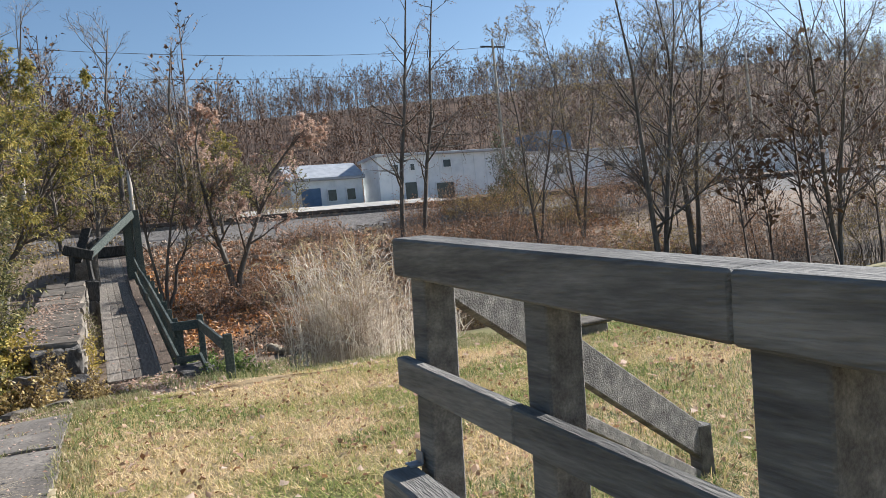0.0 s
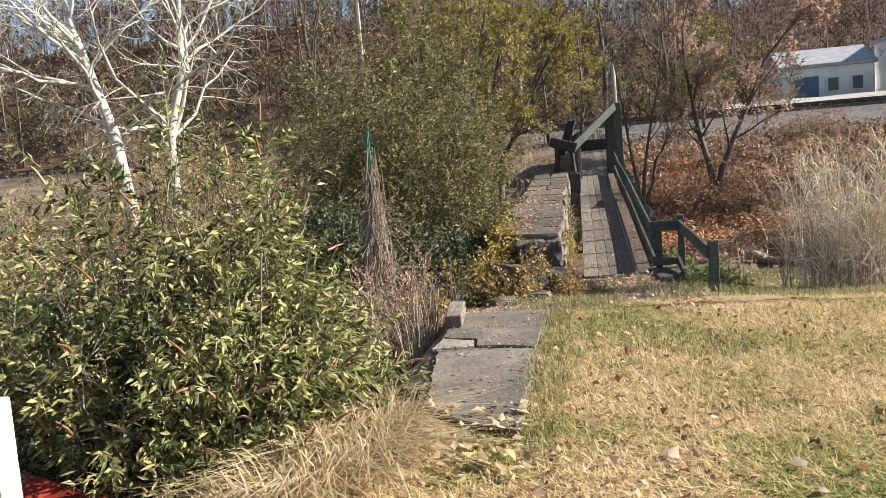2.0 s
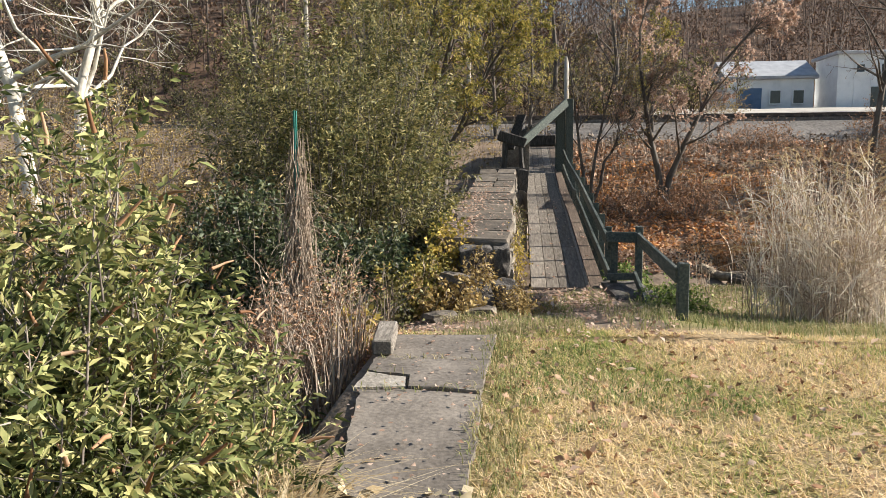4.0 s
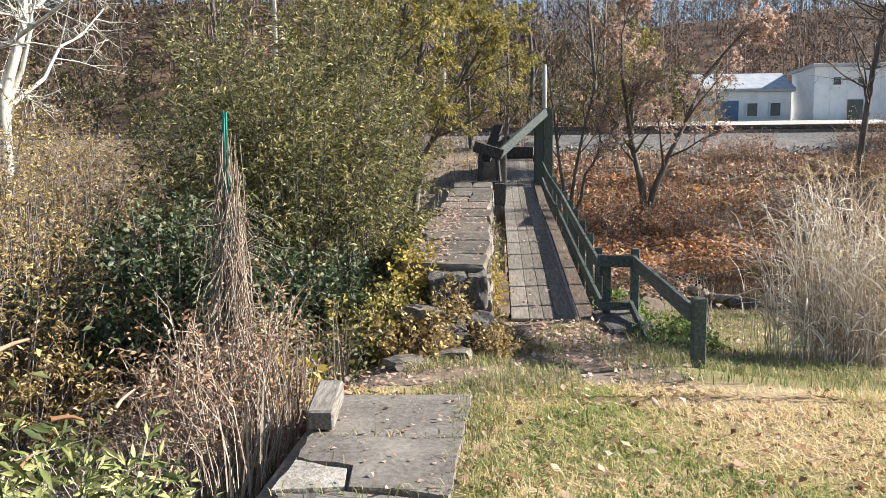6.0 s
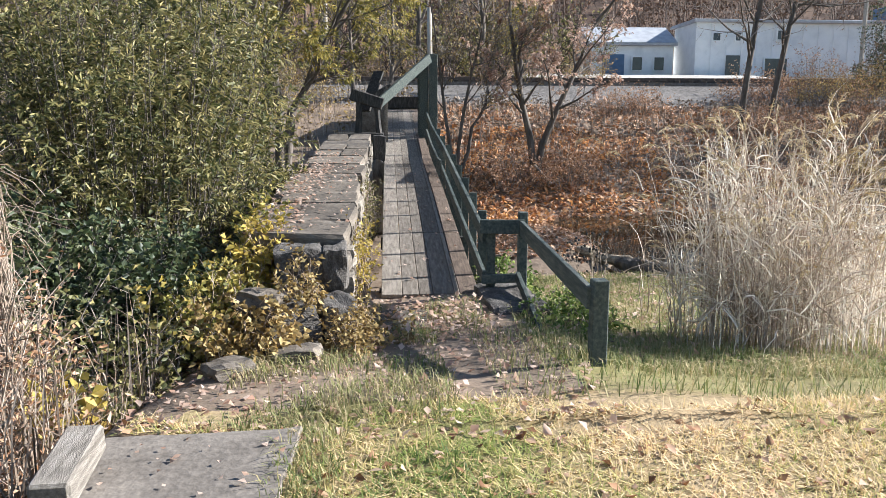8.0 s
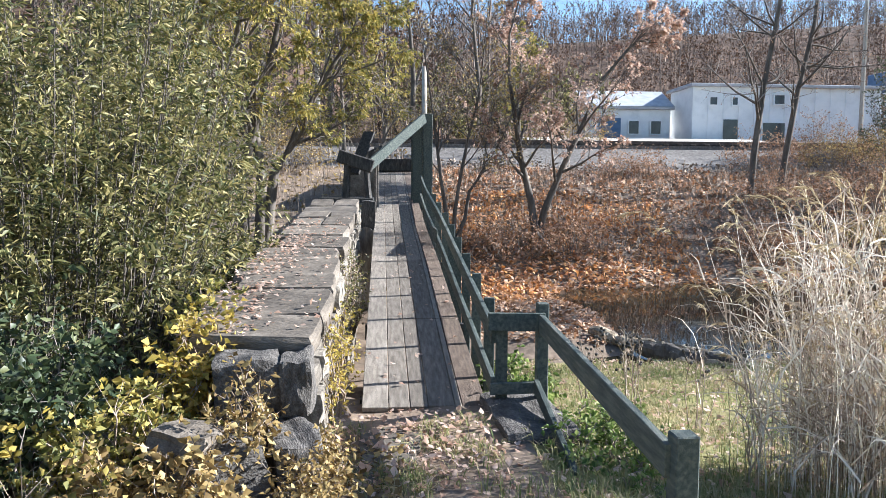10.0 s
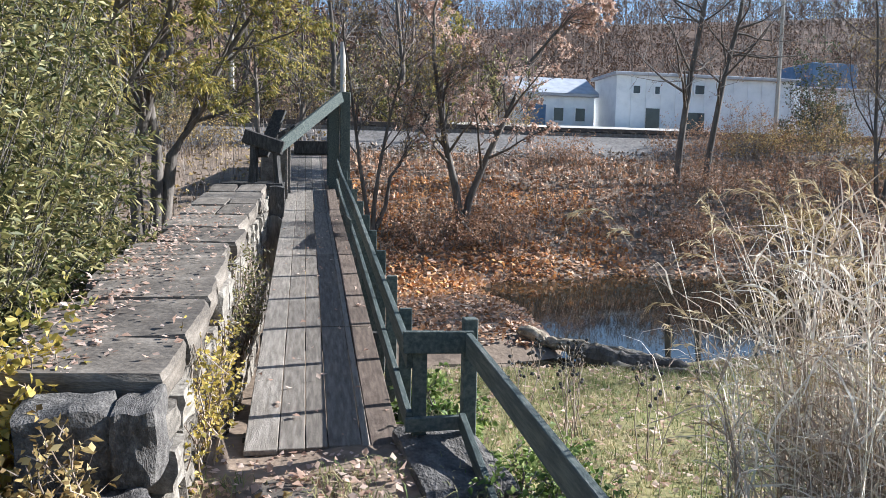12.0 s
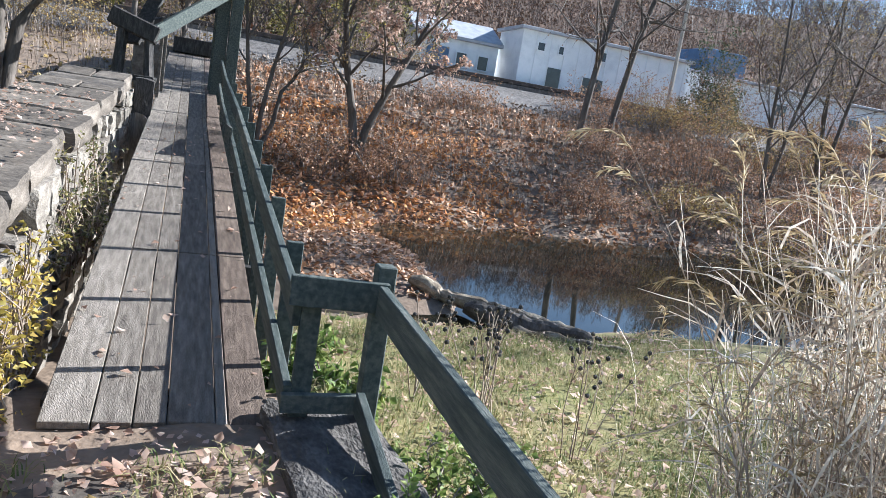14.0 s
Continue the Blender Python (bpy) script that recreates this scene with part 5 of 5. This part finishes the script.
def building(name, x0, x1, y0, y1, z0, z1, label, windows, ribs=0.0, doors=(), pitched=0.0):
    root = tagged(thing(name), label, "building")
    bm = bmesh.new()
    box(bm, (x0, y0, z0), (x1, y1, z1))
    part("wall", bm, M["white"], root)
    x = x0 + ribs
    while ribs and x < x1:
        bm = bmesh.new()
        box(bm, (x - 0.04, y0 - 0.05, z0), (x + 0.04, y0 - 0.002, z1 - 0.02))
        part("batten", bm, M["white"], root)
        x += ribs
    bm = bmesh.new()
    box(bm, (x0 - 0.25, y0 - 0.3, z1), (x1 + 0.25, y1 + 0.3, z1 + 0.22), bevel=0.03)
    if pitched:
        ym = (y0 + y1) / 2
        vs = [bm.verts.new(p) for p in ((x0 - 0.25, y0 - 0.3, z1 + 0.22), (x1 + 0.25, y0 - 0.3, z1 + 0.22), (x1 + 0.25, y1 + 0.3, z1 + 0.22), (x0 - 0.25, y1 + 0.3, z1 + 0.22), (x0 - 0.25, ym, z1 + pitched), (x1 + 0.25, ym, z1 + pitched))]
        for f in ((0, 1, 5, 4), (2, 3, 4, 5), (0, 4, 3), (1, 2, 5)):
            bm.faces.new([vs[i] for i in f])
    part("roof", bm, M["roof"], root)
    for a, b, w, h in windows:
        win = thing("window")
        win.parent = root
        bm = bmesh.new()
        box(bm, (a, y0 - 0.09, b), (a + w, y0 - 0.052, b + h))
        part("pane", bm, M["glass"], win)
        bm = bmesh.new()
        for lo, hi in (((a - 0.08, b - 0.08), (a + w + 0.08, b)), ((a - 0.08, b + h), (a + w + 0.08, b + h + 0.08)), ((a - 0.08, b), (a, b + h)), ((a + w, b), (a + w + 0.08, b + h))):
            box(bm, (lo[0], y0 - 0.12, lo[1]), (hi[0], y0 - 0.051, hi[1]))
        part("frame", bm, M["white"], win)
    for a, w, h, m in doors:
        bm = bmesh.new()
        box(bm, (a, y0 - 0.1, z0), (a + w, y0 - 0.051, z0 + h))
        part("door", bm, M[m], root)
    return root


building("white_trailer", 21.4, 35, 45, 49, 4.4, 8.7, "long white metal trailer building by the tracks", [(22.6, 7.5, 0.5, 0.5), (24.2, 7.5, 0.35, 0.5), (27.2, 7.6, 0.7, 0.6), (26.4, 4.9, 1.6, 1.4)], 1.1, [(23.6, 1.0, 2.1, "glass")])
building("white_building", 37, 78, 48, 62, 4.4, 8.6, "long white metal building by the tracks", [(40, 6.6, 1.2, 0.9), (46, 6.6, 1.2, 0.9), (54, 6.6, 1.2, 0.9)], 1.5)
building("pale_house", 14.6, 20.6, 47, 52, 4.4, 7.3, "small pale house with a blue-framed porch", [(17.6, 5.6, 0.7, 0.9), (19.2, 5.6, 0.7, 0.9)], 0.0, [(15.4, 1.6, 2.3, "blue")], 1.6)
bm = bmesh.new()
box(bm, (39.2, 49, 8.8), (43.2, 53, 10.9), bevel=0.05)
tagged(mesh_ob("blue_container", bm, M["blue"]), "haze-muted blue metal container on the white roof", "container")
for x, y, z0, z1 in ((30.3, 40, 4.3, 17.0), (-12.1, 32, 3.6, 15.0), (-3.1, 33, 3.8, 10.2), (62, 44, 4.3, 17.5)):
    pole = tagged(thing("utility_pole", (x, y, z0)), "weathered wooden utility pole by the railway", "pole", "utility poles")
    bm = bmesh.new()
    tube(bm, [(0, 0, -0.3), (0.02, 0, (z1 - z0) / 2), (0, 0, z1 - z0)], [0.15, 0.13, 0.10], 8)
    part("shaft", bm, M["pole"], pole)
    if z1 > 14:
        bm = bmesh.new()
        beam(bm, (-1.1, 0, z1 - z0 - 0.6), (1.1, 0, z1 - z0 - 0.6), 0.1, 0.12)
        part("crossarm", bm, M["dark_wood"], pole)
for a, b in (((-12.1, 32, 14.4), (30.3, 40, 16.4)), ((30.3, 40, 16.4), (62, 44, 16.9)), ((-12.1, 32, 12.9), (30.3, 40, 14.9)), ((30.3, 40, 14.9), (62, 44, 15.4)), ((-90, 22, 13), (-12.1, 32, 14.4))):
    u = np.linspace(0, 1, 14)[:, None]
    line = np.array(a) * (1 - u) + np.array(b) * u
    line[:, 2] -= (4 * u * (1 - u))[:, 0] * 0.9
    tagged(new("overhead_wire", mesh_np("overhead_wire", [(*tubes(line[None], 0.018, 0.018, 3), 0)], [M["tie"]])), "thin black overhead wire between poles", "wire")

# weeds on the masonry
shrub("bramble", (-0.95, -2.1, 0.0), 0.42, 0.5, 0.45, 116, "yellow-leaved bramble over the fallen stones", M["leaf_gold"], 34, 9, 5, 0.06, 0.045, twig_mat=M["dead_vine"], twig_len=0.2)
shrub("bramble", (-0.66, -1.6, 0.1), 0.28, 0.4, 0.68, 117, "green and gold weeds before the wall's broken end", M["leaf_gold"], 30, 8, 5, 0.05, 0.03, twig_mat=M["dead_vine"], twig_len=0.16)
shrub("bramble", (-1.25, -1.7, 0.0), 0.4, 0.7, 0.62, 114, "yellow and green bramble over the wall's broken end", M["leaf_ygreen"], 55, 10, 6, 0.055, 0.035, twig_mat=M["dead_vine"], twig_len=0.22)
shrub("bramble", (-0.22, -1.7, 0.0), 0.16, 0.6, 0.34, 115, "low yellowing weeds at the wall's foot", M["leaf_gold"], 55, 9, 5, 0.045, 0.025, twig_mat=M["dead_vine"], twig_len=0.16)
for k, (x, y, h) in enumerate(((2.35, 0.6, 0.85), (2.6, 1.1, 0.8), (2.2, 1.5, 0.7), (2.9, 0.4, 0.75))):
    z = gz(x, y)
    rng = np.random.default_rng(200 + k)
    root = tagged(thing("seedhead_weed", (x, y, z)), "dead brown weed with round seed heads", "weed", "dead weeds by the pool")
    lines = grow(np.zeros((5, 3)) + rng.normal(0, 0.03, (5, 3)) * [1, 1, 0], rng.normal(0, 0.15, (5, 3)) + [0, 0, 1], h * rng.uniform(0.8, 1.1, 5), 0.08, rng, 6, 0.05)
    p, d, ln, _ = sprout(lines, 5, 0.5, 1.0, 0.6, 0.25, rng)
    tw = grow(p, d, ln, 0.1, rng, 3, 0.1)
    ob = tagged(new("stalk_mass", mesh_np("stalk_mass", [(*tubes(lines, 0.005, 0.003, 4), 0), (*tubes(tw, 0.003, 0.002, 3), 0)], [M["dead_vine"]])), kind="stuff")
    ob.parent = root
    bm = bmesh.new()
    for e in tw[:, -1]:
        bmesh.ops.create_icosphere(bm, subdivisions=1, radius=0.016, matrix=Matrix.Translation(Vector(e)))
    ob = part("seedhead_mass", bm, M["dark_wood"], root)
    tagged(ob, kind="stuff")
shrub("wall_weeds", (-0.24, 0.2, -0.1), 0.12, 1.1, 0.78, 111, "yellowing weeds growing along the stone wall", M["leaf_yellow"], 50, 8, 4, 0.04, 0.025, twig_mat=M["dead_vine"], twig_len=0.16)
shrub("wall_weeds", (-0.22, 3.2, 0.1), 0.12, 1.6, 1.05, 112, "dry and green weeds growing along the stone wall", M["leaf_olive"], 55, 8, 4, 0.04, 0.02, twig_mat=M["dead_vine"], twig_len=0.18)
shrub("wall_weeds", (-1.0, -0.75, 0.3), 0.24, 0.45, 1.0, 119, "pale yellow leaves over the wall's broken corner", M["leaf_yellow"], 34, 8, 5, 0.06, 0.045, twig_len=0.2, twig_mat=M["dead_vine"])
shrub("wall_weeds", (-1.12, 0.1, 0.2), 0.26, 1.0, 1.0, 118, "yellow-green weeds spilling over the back of the wall", M["leaf_ygreen"], 60, 8, 6, 0.06, 0.035, twig_len=0.2, twig_mat=M["dead_vine"])
shrub("wall_weeds", (-1.2, 3.0, 0.5), 0.2, 2.2, 1.25, 113, "green and yellow weeds along the back of the wall", M["leaf_olive"], 55, 8, 6, 0.06, 0.03, twig_len=0.2)
wl = np.concatenate([scatter(420, -1.1, -0.3, -0.8, 5.5, G), scatter(450, -1.15, -0.7, -0.9, 3.5, G)])
wl[:, 2] = [wall_top(b) + 0.03 for b in wl[:, 1]]
flat_leaves("wall_leaves", wl, 0.05, [M["leaf_pink"]], G, "dry leaves scattered on the coping stones", 0.25)
dl = scatter(90, 0.02, 1.0, 0.0, 8.5, G)
dl[:, 2] = [deck_z(b) + 0.012 for b in dl[:, 1]]
flat_leaves("deck_leaves", dl, 0.05, [M["leaf_pink"]], G, "a few dry leaves on the boardwalk planks")


# ---- broken slab, weeds and leaves at the threshold ----
threshold = tagged(thing("threshold_slab"), "pale broken concrete slab before the boardwalk", "slab")
for k, (pts, top) in enumerate((([(0.02, -0.92), (0.2, -0.98), (0.4, -0.9), (0.47, -0.5), (0.2, -0.4), (0.0, -0.55)], -0.032), ([(0.0, -1.3), (0.12, -1.5), (0.33, -1.42), (0.4, -1.1), (0.38, -0.93), (0.2, -1.0), (0.03, -0.95)], -0.024))):
    part("slab_piece", path_slab(pts, -0.3, top, 30 + k), M["cap"], threshold)

blades("threshold_grass", scatter(3200, -0.45, 0.95, -1.7, -0.35, G, lambda x, y: G.random() < 0.5 + 1.1 * noise.noise((x * 2.2, y * 2.2, 4)) and not (0.95 < x and y > -0.9)), 0.08, 0.0035, [M["verge"]], G, "thin green and yellow grass before the boardwalk", 1.3)
flat_leaves("threshold_leaves", scatter(420, -0.45, 0.95, -1.75, -0.3, G, None, 0.05), 0.06, [M["leaf_pink"]], G, "curled dry leaves before the boardwalk", 0.6)
flat_leaves("threshold_leaves", scatter(260, -0.5, 0.3, -1.9, -0.6, G, None, 0.05), 0.06, [M["leaf_gold"]], G, "yellow fallen leaves at the wall's end", 0.6)
